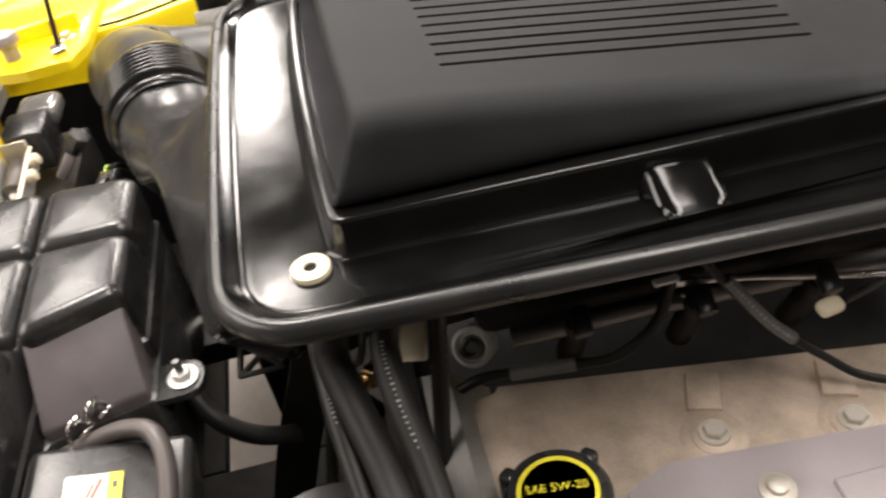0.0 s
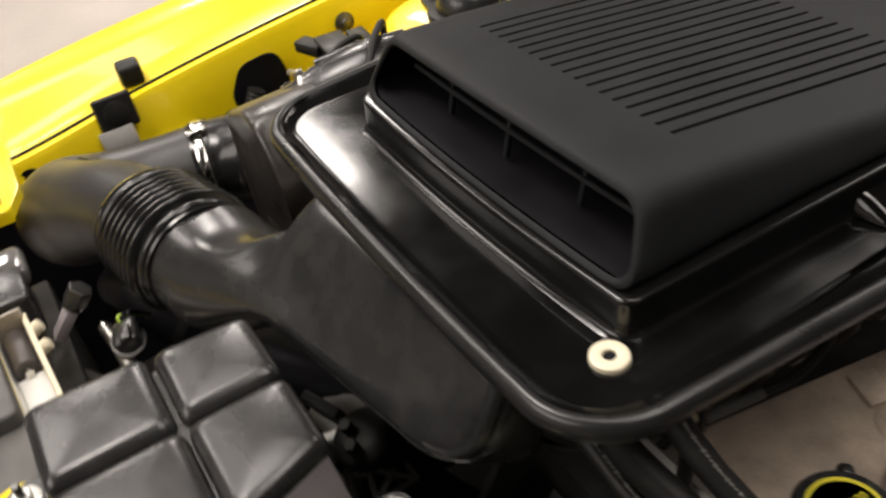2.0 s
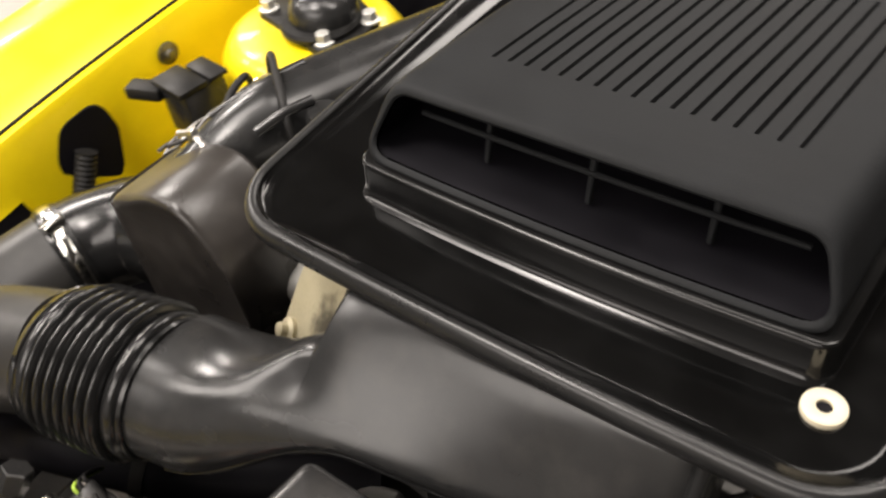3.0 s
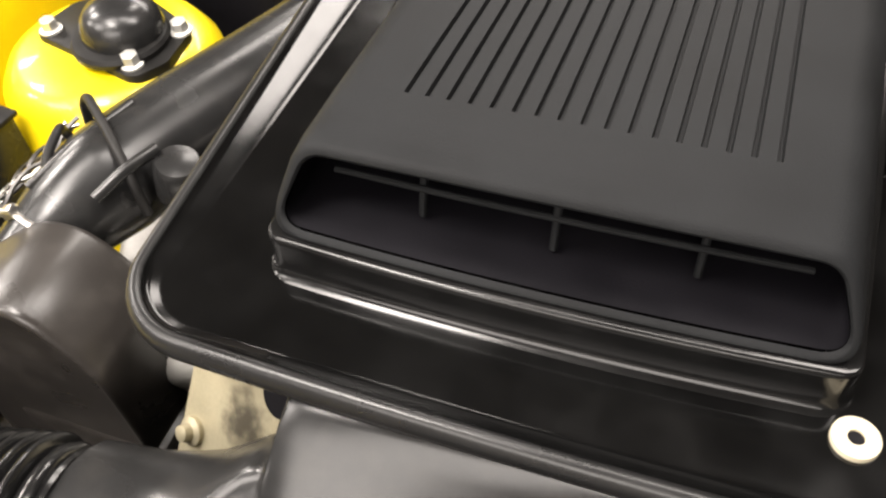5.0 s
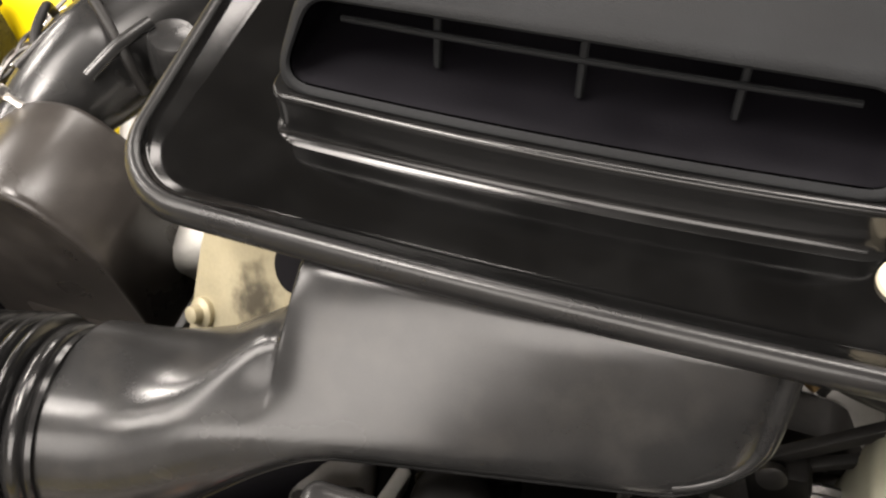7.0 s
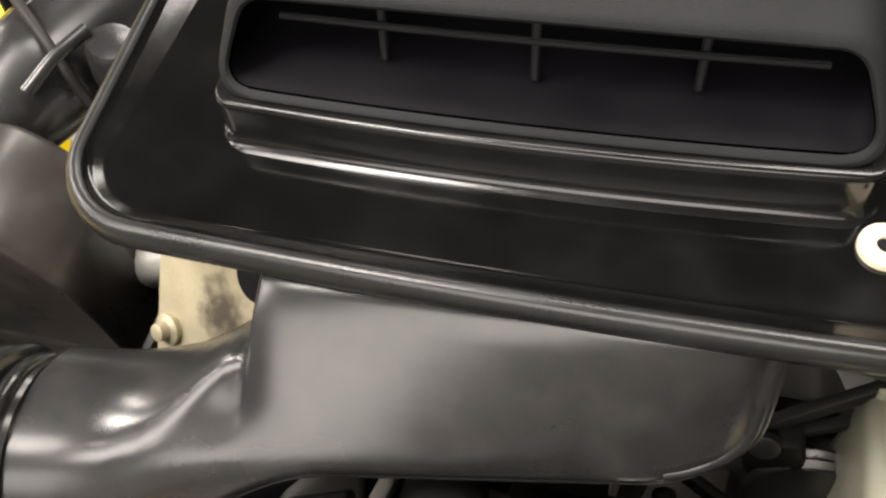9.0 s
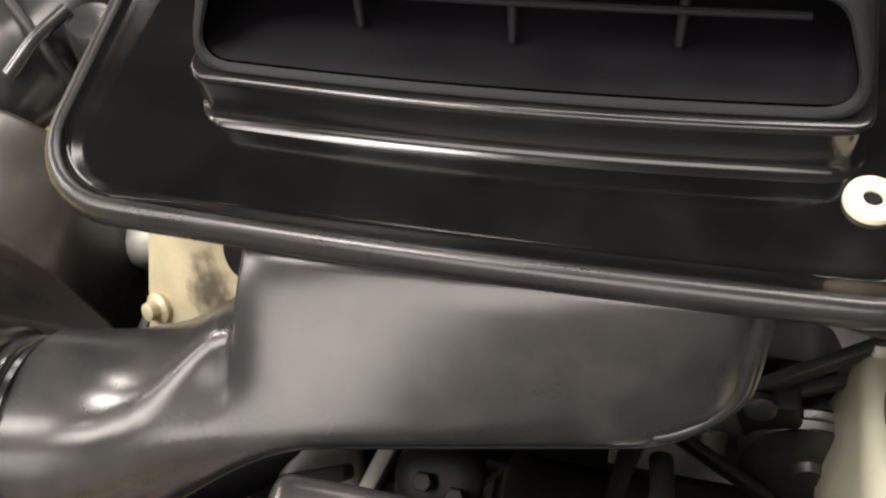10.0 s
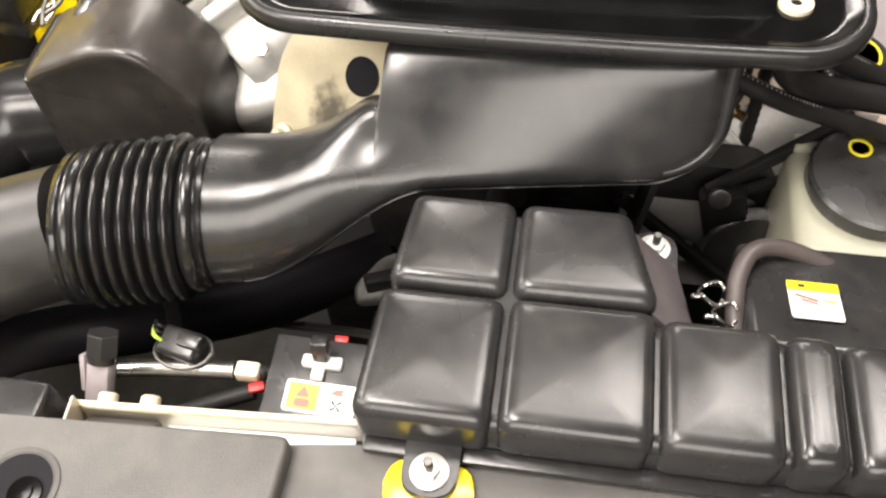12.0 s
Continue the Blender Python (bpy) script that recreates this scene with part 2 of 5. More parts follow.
def rbox(sx, sy, sz, bevel=0.003, seg=2, at=(0, 0, 0), turn=(0, 0, 0), bm=None):
    b = bmesh.new()
    bmesh.ops.create_cube(b, size=1)
    bmesh.ops.scale(b, vec=(sx, sy, sz), verts=b.verts)
    if bevel:
        bmesh.ops.bevel(b, geom=list(b.edges), offset=min(bevel, 0.49 * min(sx, sy, sz)), segments=seg, profile=0.5, affect="EDGES")
    bmesh.ops.transform(b, matrix=pose(*at, *turn), verts=b.verts)
    return join(bm, b)


def join(bm, b):
    if bm is None:
        return b
    me = bpy.data.meshes.new("tmp")
    b.to_mesh(me)
    b.free()
    bm.from_mesh(me)
    bpy.data.meshes.remove(me)
    return bm


def lathe(profile, n=24, at=(0, 0, 0), turn=(0, 0, 0), matrix=None, bm=None, caps=True):
    """A body of revolution about its z from (radius, z) pairs."""
    b = loft([[Vector((r * math.cos(2 * math.pi * k / n), r * math.sin(2 * math.pi * k / n), z)) for k in range(n)] for r, z in profile], caps)
    bmesh.ops.transform(b, matrix=matrix or pose(*at, *turn), verts=b.verts)
    return join(bm, b)


def prism(outline, z0, z1, bevel=0.0, seg=2, matrix=None, bm=None):
    """A 2D outline raised from z0 to z1."""
    b = bmesh.new()
    low = [b.verts.new((x, y, z0)) for x, y in outline]
    top = [b.verts.new((x, y, z1)) for x, y in outline]
    b.faces.new(low[::-1])
    cap = b.faces.new(top)
    for i in range(len(outline)):
        j = (i + 1) % len(outline)
        b.faces.new((low[i], low[j], top[j], top[i]))
    if bevel:
        bmesh.ops.bevel(b, geom=list(cap.edges), offset=bevel, segments=seg, profile=0.5, affect="EDGES")
    if matrix is not None:
        bmesh.ops.transform(b, matrix=matrix, verts=b.verts)
    return join(bm, b)


def rounded(points, r, n=5):
    """A polygon with its corners rounded; r is one radius or one for each corner."""
    out = []
    pts = [Vector(p) for p in points]
    for i, p in enumerate(pts):
        q = r[i] if isinstance(r, (list, tuple)) else r
        a, c = pts[i - 1], pts[(i + 1) % len(pts)]
        u, v = (a - p).normalized(), (c - p).normalized()
        half = math.acos(max(-1, min(1, u.dot(v)))) / 2
        d = min(q / math.tan(half), 0.48 * (a - p).length, 0.48 * (c - p).length)
        s, e = p + u * d, p + v * d
        for k in range(n):
            t = k / (n - 1)
            out.append((1 - t) ** 2 * s + 2 * t * (1 - t) * p + t * t * e)
    return out


def rect_ring(x0, x1, y0, y1, r, z, n=9, bow=0.0):
    """A rounded rectangle at one height; bow bulges its front edge forward."""
    edge = 12
    pts = []
    for cx, cy, a0 in ((x1 - r, y0 + r, -90), (x1 - r, y1 - r, 0), (x0 + r, y1 - r, 90), (x0 + r, y0 + r, 180)):
        for k in range(n):
            a = radians(a0 + 90 * k / (n - 1))
            pts.append((cx + r * math.cos(a), cy + r * math.sin(a)))
    for k in range(1, edge):
        pts.append((x0 + r + (x1 - x0 - 2 * r) * k / edge, y0))
    mid, half = (x0 + x1) / 2, (x1 - x0) / 2
    return [Vector((x, y - bow * (1 - ((x - mid) / half) ** 2) * max(0, 1 - (y - y0) / 0.06), z)) for x, y in pts]


def along(a, b):
    """The turn that lays z along the way from a to b, at a."""
    a, b = Vector(a), Vector(b)
    return Matrix.Translation(a) @ (b - a).to_track_quat("Z", "Y").to_matrix().to_4x4()


def look_along(a, b):
    """Like along(), with y kept as upright as it can be."""
    z = (b - a).normalized()
    x = Vector((0, 0, 1)).cross(z).normalized()
    return Matrix.Translation(a) @ Matrix((x, z.cross(x), z)).transposed().to_4x4()


def print_marks(points, r, span, up, parent, wide=0.0020):
    """Small pale bars along the upper side of a hose, in place of its print."""
    run = spline(points, 24)
    for k in range(*span):
        p, way = run[k], (run[k + 1] - run[k]).normalized()
        v = Vector(up)
        v = (v - way * v.dot(way)).normalized()
        m = Matrix.Translation(p + v * r) @ Matrix((way, v.cross(way), v)).transposed().to_4x4()
        part("print_mark", rbox(wide, 0.0011 + 0.0007 * (k % 3), 0.0003, 0), HOSE_PRINT, parent).matrix_local = m


def hexagon(r, z0, z1, matrix, bm=None, bevel=0.0008):
    return prism([(r * math.cos(radians(60 * k)), r * math.sin(radians(60 * k))) for k in range(6)], z0, z1, bevel, 1, matrix, bm)


def text_on(name, words, size, m, mat, parent, depth=0.0003):
    """Printed words as a thin mesh, with the built-in font."""
    cu = bpy.data.curves.new(name, "FONT")
    cu.body, cu.size, cu.align_x, cu.align_y, cu.extrude = words, size, "CENTER", "CENTER", depth
    tmp = bpy.data.objects.new("tmp", cu)
    scene.collection.objects.link(tmp)
    me = bpy.data.meshes.new_from_object(tmp.evaluated_get(bpy.context.evaluated_depsgraph_get()))
    bpy.data.objects.remove(tmp)
    me.name = name
    me.transform(m)
    me.materials.clear()
    me.materials.append(mat)
    ob = new(name, me)
    ob.parent = parent
    return ob


# ---- the garage round the car, walls and ceiling out of view ----
def slab(name, sx, sy, sz, at, mat, label, category):
    ob = part(name, rbox(sx, sy, sz, 0, at=at), mat)
    return tagged(ob, label, category, kind="structure")


slab("floor", 12, 12, 0.2, (0, 0, -0.1), CONCRETE, "pale grey-brown concrete garage floor", "floor")
# Unseen ceiling, kept dark so the black tray reflects little.
slab("ceiling", 12, 12, 0.2, (0, 0, 3.3), CEILING_DARK, "unseen garage ceiling, assumed dark to keep reflections low", "ceiling")
slab("wall_north", 12, 0.2, 3.2, (0, 6.1, 1.6), WALL_PAINT, "plain painted garage wall", "wall")
# Unseen south wall, paler than the others as a reflector for the duct.
slab("wall_south", 12, 0.2, 3.2, (0, -6.1, 1.6), WALL_PALE, "unseen garage wall, made pale to fill the duct face", "wall")
slab("wall_west", 0.2, 12.4, 3.2, (-6.1, 0, 1.6), WALL_PAINT, "plain painted garage wall", "wall")
slab("wall_east", 0.2, 12.4, 3.2, (6.1, 0, 1.6), WALL_PAINT, "plain painted garage wall", "wall")


# ---- hood scoop ----
TRAY_Z = 0.900
GROOVES = 17
PITCH = 0.2050 / 16
SCOOP_TURN = Matrix.Translation((0, 0.1, 0)) @ Matrix.Rotation(radians(0.75), 4, "Z") @ Matrix.Translation((0, -0.1, 0))


def flared(p, k=0.28):
    """The scoop and its tray widen towards the windscreen."""
    return Vector((p.x * (1 + k * (p.y - 0.06)), p.y, p.z))


def turned(rings):
    return [[SCOOP_TURN @ flared(p) for p in ring] for ring in rings]


def scoop_top(y):
    return 0.9827 - 0.085 * max(0, min(y, 0.19) - 0.110) - 0.155 * max(0, y - 0.19)


def scoop_ring(y, wide_low, wide_top, z_low, z_top, r_low, r_top, lean, bow, cut, inset=0.0):
    """One closed section across the scoop; cut is the depth of the grooves."""
    pts = []
    wl, wt, zl, zt = wide_low - inset, wide_top - inset, z_low + inset, z_top - inset
    low = [(-wl, zl), (wl, zl), (wt, zt), (-wt, zt)]
    ring = rounded(low, [r_low, r_low, r_top, r_top], 9)
    right_low, right_top, left_top, left_low = ring[9:18], ring[18:27], ring[27:36], ring[0:9]
    front = [(-wl + 0.03 + (2 * wl - 0.06) * k / 12, zl) for k in range(13)]
    top = []
    for g in range(GROOVES):
        x = (8 - g) * PITCH + 0.001
        for dx, dz in ((0.0017, 0), (0.0011, cut), (-0.0011, cut), (-0.0017, 0)):
            top.append((x + dx, zt - dz))
    flat = [(p[0], p[1]) for p in left_low] + front + [(p[0], p[1]) for p in right_low] + [(p[0], p[1]) for p in right_top] + top + [(p[0], p[1]) for p in left_top]
    for x, z in flat:
        crown = 0.004 * (1 - (x / 0.15) ** 2) * (1 if z > (zl + zt) / 2 else 0)
        pts.append(Vector((x, y + lean * (z - zl) - bow * (1 - (x / wide_low) ** 2), z + crown)))
    return pts


def build_scoop():
    scoop = thing("hood_scoop", "black plastic hood scoop with grooved top and open mouth", "hood scoop")
    # tray
    rim = [(0.050, 0.8925), (0.012, 0.8925), (0.003, 0.8930), (0.0006, 0.8950), (0.0, 0.8985), (0.0004, 0.9025), (0.0018, 0.9058), (0.0042, 0.9082), (0.0070, 0.9089), (0.0094, 0.9082), (0.0108, 0.9064)]
    floor_ = [(0.0106, 0.9068), (0.0122, 0.9056), (0.0160, 0.9031), (0.0200, 0.9008), (0.0216, 0.9001), (0.0240, 0.9000), (0.0275, 0.9000)]

    def ring(d, z):
        pts = rect_ring(-0.250 + d, 0.227 - d, 0.010 + d, 0.60 - d, 0.055 - d * 0.9, z, bow=0.005)
        hold = max(0.0, min(1.0, (d - 0.0116) / 0.0084))
        for p in pts:
            if p.x < -0.17 and 0.0116 < d < 0.0216 and z > 0.895:
                wide = 0.0094 + 0.0666 * max(0.0, p.y - 0.06)
                p.z = 0.9001 + min(0.0063, 0.31 * wide) * min(1.0, (0.0216 - d) / 0.0094)
        return [flared(p, 0.28 * (1 - hold) if p.x < -0.17 else 0.28) for p in pts]

    rows = [ring(d, z) for d, z in floor_]
    rows.append([flared(p) for p in rect_ring(-0.182, 0.182, 0.074, 0.50, 0.022, 0.9002)])
    rows.append([flared(p) for p in rect_ring(-0.168, 0.168, 0.088, 0.48, 0.014, 0.9002)])
    tray = part("base_tray", loft(rows, "last"), BLACK_GLOSS, scoop, "gloss black tray floor", sharp=60)
    part("rolled_rim", loft([ring(d, z) for d, z in rim], "first"), RIM_BLACK, tray, "satin black rolled rim", sharp=60)
    # pedestal under the shell
    foot = [(0.0085, 0.9000), (0.0052, 0.9010), (0.0027, 0.9030), (0.0012, 0.9058), (0.0005, 0.9095), (0.0, 0.9160), (-0.0002, 0.9240), (-0.0003, 0.9262), (-0.0008, 0.9275), (-0.0018, 0.9283), (-0.0032, 0.9287), (-0.007, 0.9288)]
    rings = turned([rect_ring(-0.1655 - d * 0.35, 0.1655 + d * 0.35, 0.0862 - d, 0.485 + d, 0.011 + d, z, bow=0.006) for d, z in foot])
    part("pedestal", loft(rings), BLACK_SEMI, scoop, "gloss black upstand", sharp=60)
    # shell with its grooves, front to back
    # Throat wall is blacker than the shell: its shade is in the colour.
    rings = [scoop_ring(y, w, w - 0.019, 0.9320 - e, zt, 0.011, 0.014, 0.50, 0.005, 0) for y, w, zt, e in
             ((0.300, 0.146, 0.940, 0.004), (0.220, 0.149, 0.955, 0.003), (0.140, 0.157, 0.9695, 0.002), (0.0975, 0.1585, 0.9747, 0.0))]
    part("throat", loft(turned(rings), "first"), BLACK_DEEP, scoop, "throat behind the mouth, shade put into its black", sharp=50)
    rings = []
    rings.append(scoop_ring(0.0945, 0.1592, 0.1402, 0.9335, 0.9755, 0.013, 0.017, 0.50, 0.005, 0))
    rings.append(scoop_ring(0.0917, 0.1606, 0.1417, 0.9318, 0.9777, 0.014, 0.019, 0.50, 0.005, 0))
    rings.append(scoop_ring(0.0910, 0.1620, 0.1432, 0.9306, 0.9797, 0.015, 0.020, 0.50, 0.005, 0))
    rings.append(scoop_ring(0.0915, 0.1640, 0.1454, 0.9292, 0.9817, 0.015, 0.021, 0.50, 0.005, 0))
    rings.append(scoop_ring(0.0940, 0.1650, 0.1464, 0.9286, 0.9827, 0.016, 0.022, 0.50, 0.005, 0))
    for y, lean, cut in ((0.11, 0.45, 0), (0.14, 0.27, 0), (0.160, 0.20, 0), (0.1695, 0.17, 0), (0.1710, 0.17, 0.0040), (0.24, 0.05, 0.0045), (0.31, 0, 0.0045),
                         (0.38, 0, 0.0045), (0.418, 0, 0.0045), (0.420, 0, 0), (0.44, 0, 0)):
        w = 0.1648 - 0.004 * (y - 0.1)
        rings.append(scoop_ring(y, w, 0.1466 + 0.004 * (y - 0.1), 0.9286, scoop_top(y), 0.015, 0.021, lean, 0.004, cut))
    for y, drop in ((0.462, 0.003), (0.478, 0.010), (0.486, 0.018)):
        rings.append(scoop_ring(y, 0.155 - drop * 0.5, 0.144 - drop, 0.9286, max(0.934, scoop_top(y) - drop), 0.006, 0.010, 0, 0, 0))
    part("shell", loft(turned(rings), "last"), BLACK_GRAIN, scoop, "grained matt black shell with lengthwise grooves", sharp=42)
    # bars inside the mouth
    bar_line = [SCOOP_TURN @ Vector(p) for p in ((-0.134, 0.1285, 0.9535), (-0.07, 0.1255, 0.9550), (0, 0.1245, 0.9555), (0.07, 0.1255, 0.9550), (0.134, 0.1285, 0.9535))]
    part("crossbar", tube(bar_line, 0.0021, 8, 6), BLACK_GRAIN, scoop)
    for x in (-0.079, 0.0, 0.079):
        part("bar", rbox(0.0046, 0.005, 0.040, 0.0012, 1, at=SCOOP_TURN @ Vector((x, 0.1255 + 0.6 * x * x, 0.9525)), turn=(-13, 0, 0)), BLACK_GRAIN, scoop)
    # pocket at the side
    b = loft([[Vector((x, y + s * w, z)) for s, z in ((-1, 0.9000), (-0.72, h), (0.72, h), (1, 0.9000))] for x, y, w, h in
              ((0.158, 0.302, 0.029, 0.9215), (0.176, 0.302, 0.027, 0.9165), (0.198, 0.303, 0.023, 0.9060), (0.210, 0.304, 0.018, 0.9003))])
    bmesh.ops.bevel(b, geom=list(b.edges), offset=0.0055, segments=3, profile=0.5, affect="EDGES")
    part("side_boss", b, BLACK_GLOSS, scoop)
    at = (0.1715, 0.0715, TRAY_Z + 0.0015)
    ring_ = lathe([(0.0045, -0.003), (0.0045, 0.0024), (0.0060, 0.0030), (0.0105, 0.0030), (0.0122, 0.0022), (0.0125, 0.0), (0.0125, -0.003)], 32, at, caps=False)
    g = part("grommet", ring_, CREAM, scoop, "cream plastic grommet ring")
    # Black plug gives the dark inside of the grommet.
    part("hole", lathe([(0.0046, -0.004), (0.0046, 0.0004)], 20, at), BLACK_DEEP, g)
    return scoop


build_scoop()


# ---- air duct under the tray ----
U = Vector((0, -0.667, -0.745))
N = Vector((0, -0.745, 0.667))
ORIGIN = Vector((0, 0.021, 0.8955))


def duct_point(x, s, d):
    """x across the car, s down the duct's face, d out of it; the foot of the face is skewed."""
    f = max(0.0, min(1.0, s / 0.1))
    return ORIGIN + Vector((x, 0.214 * x * f, -0.073 * x * f)) + U * s + N * d


def resample(poly, n):
    """n points evenly along a closed polygon."""
    poly = [Vector(p) for p in poly]
    lens = [(poly[(i + 1) % len(poly)] - p).length for i, p in enumerate(poly)]
    total, out, i, run = sum(lens), [], 0, 0.0
    for k in range(n):
        want = total * k / n
        while run + lens[i] < want and i < len(poly) - 1:
            run += lens[i]
            i += 1
        t = (want - run) / lens[i] if lens[i] else 0
        out.append(poly[i].lerp(poly[(i + 1) % len(poly)], t))
    return out


def build_duct():
    duct = thing("air_intake_duct", "satin black moulded plastic air duct under the scoop tray", "air duct")
    n = 64
    end, rad = 0.137, 0.054
    S = 0.109
    rings = []

    def box(s0, s1, d0, d1, r):
        return resample(rounded([(s0, d0), (s1, d0), (s1, d1), (s0, d1)], [r * 0.6, r, r, r * 0.6], 7), n)

    sections = []
    circle = [Vector((0.1320 + 0.0575 * math.cos(a), -0.0640 + 0.0575 * math.sin(a))) for a in [math.radians(135 - 360 * k / n) for k in range(n)]]

    def bend(x):
        t = max(0.0, min(1.0, (-x - 0.078) / 0.150))
        return t * t * (3 - 2 * t)

    def section(x, s1, inset, s0, lift):
        keep = max(0.0, min(1.0, (0.044 - s0) / 0.030))
        sec = []
        for p, q in zip(box(0.044, s1 - inset * 0.4, -inset, -0.066 + inset, 0.015), circle):
            hold = max(0.0, min(1.0, (0.078 - p[0]) / 0.026))
            sec.append(p.lerp(q, bend(x) * (1 - keep * hold * hold * (3 - 2 * hold))))
        out = []
        far = min(q[0] for q in sec)
        for q in sec:
            g = max(0.0, min(1.0, (0.066 - q[0]) / 0.022))
            g = g * g * (3 - 2 * g)
            up = max(0.0, min(1.0, 1 - (q[0] - far) / 0.034))
            up = up * up * (3 - 2 * up)
            face = max(0.0, min(1.0, 1 + q[1] / 0.03))
            rise = max(0.0, min(1.0, (0.054 - q[0]) / 0.034))
            k = max(0.0, min(0.0159, -x - (0.1236 - 0.016)))
            back = (0.016 - math.sqrt(0.016 ** 2 - k ** 2)) * rise * face if x > -0.1242 else 0.0
            dent = 0.0065 * math.exp(-((x + 0.137) / 0.020) ** 2 - ((q[0] - 0.070) / 0.017) ** 2) * face
            out.append(Vector((q[0] - (0.044 - s0) * g - lift * up, q[1] + lift * 0.8 * up - back - dent)))
        return x, out

    for x in (0.1368, 0.136, 0.134, 0.1305, 0.125, 0.116, 0.10, 0.085, 0.07, 0.03, -0.03, -0.07, -0.085, -0.096, -0.103, -0.108, -0.1115, -0.1145):
        k = max(0, x - (end - rad))
        s1 = S - (rad - math.sqrt(max(0, rad * rad - k * k))) * 0.95
        edge = max(0, x - (end - 0.018))
        sections.append(section(x, s1, 0.018 - math.sqrt(max(0, 0.018 ** 2 - edge ** 2)), 0.006, 0))
    for x, s0, lift in ((-0.1175, 0.0060, 0), (-0.1200, 0.0062, 0), (-0.1219, 0.0072, 0), (-0.1230, 0.0110, 0), (-0.1236, 0.020, 0.0005), (-0.1242, 0.031, 0.0015), (-0.1252, 0.038, 0.003), (-0.1275, 0.0425, 0.0055), (-0.131, 0.044, 0.0075), (-0.136, 0.044, 0.0085), (-0.142, 0.044, 0.0082), (-0.149, 0.044, 0.0065), (-0.157, 0.044, 0.0042), (-0.166, 0.044, 0.002),
                        (-0.178, 0.044, 0), (-0.195, 0.044, 0), (-0.210, 0.044, 0), (-0.225, 0.044, 0), (-0.240, 0.044, 0), (-0.257, 0.044, 0)):
        sections.append(section(x, S, 0, s0, lift))
    for x, sec in sections:
        rings.append([duct_point(x, p[0], p[1]) for p in sec])
    seam = []
    for (x, sec) in sections[2:-2]:
        p = max(sec, key=lambda q: q[0] * 0.85 + q[1] * 0.42)
        seam.append(duct_point(x, p[0] + 0.0006, p[1] + 0.0002))
    part("duct_body", loft(rings), BLACK_SATIN, duct, "satin black duct body", sharp=50)
    lip = [duct_point(end - 0.0065, s, -0.0052) for s in (0.004, 0.02, 0.038, 0.05)]
    lip += [duct_point(end - rad + (rad - 0.0065) * math.cos(math.radians(a)), 0.0555 + (rad - 0.0065) * 0.95 * math.sin(math.radians(a)), -0.0052) for a in range(10, 81, 10)]
    part("end_lip", tube(lip, lambda t: 0.0068 - 0.0022 * t, 14, 4), BLACK_SATIN, duct, "rounded raised end lip")
    part("mould_seam", tube(seam, 0.0009, 8, 3), BLACK_BELLOWS, duct)
    return Vector((-0.256, -0.0742, 0.7735)), Vector((-0.371, -0.0965, 0.7640))


NECK, BELLOWS_END = build_duct()


def build_bellows():
    hose = thing("bellows_hose", "glossy black corrugated rubber intake bellows", "hose")
    length = (BELLOWS_END - NECK).length
    axis, way = Vector((-1, -0.16, 0.06)).normalized(), (BELLOWS_END - NECK).normalized()
    e1 = axis.orthogonal().normalized()
    e2 = axis.cross(e1)
    m = Matrix(((e1.x, e2.x, way.x, NECK.x), (e1.y, e2.y, way.y, NECK.y), (e1.z, e2.z, way.z, NECK.z), (0, 0, 0, 1)))
    part("neck_cuff", lathe([(r, z) for z, r in [(0.0, 0.0550), (0.0, 0.0592), (0.0030, 0.0604), (0.0042, 0.0580), (0.0062, 0.0580), (0.0074, 0.0614), (0.012, 0.0630), (0.017, 0.0620), (0.0205, 0.0580)]], 64, matrix=m), BLACK_BELLOWS, hose, sharp=70)
    prof = []
    ribs = 7
    start, stop = 0.020, length - 0.019
    w = (stop - start) / ribs
    for k in range(ribs):
        for f in (0.02, 0.10, 0.20, 0.32, 0.44, 0.56, 0.68, 0.80, 0.90, 0.98):
            prof.append((start + (k + f) * w, 0.0575 + 0.0112 * math.sin(math.pi * f) ** 0.75))
    part("corrugated_sleeve", lathe([(r, z) for z, r in prof], 64, matrix=m), BLACK_BELLOWS, hose, sharp=80)
    prof = [(stop - 0.001, 0.0560), (stop + 0.002, 0.0630), (stop + 0.009, 0.0648), (stop + 0.0115, 0.0620), (stop + 0.013, 0.0642), (length, 0.0630), (length + 0.001, 0.0464)]
    part("end_cuff", lathe([(r, z) for z, r in prof], 64, matrix=m), BLACK_BELLOWS, hose, sharp=70)
    return hose


build_bellows()


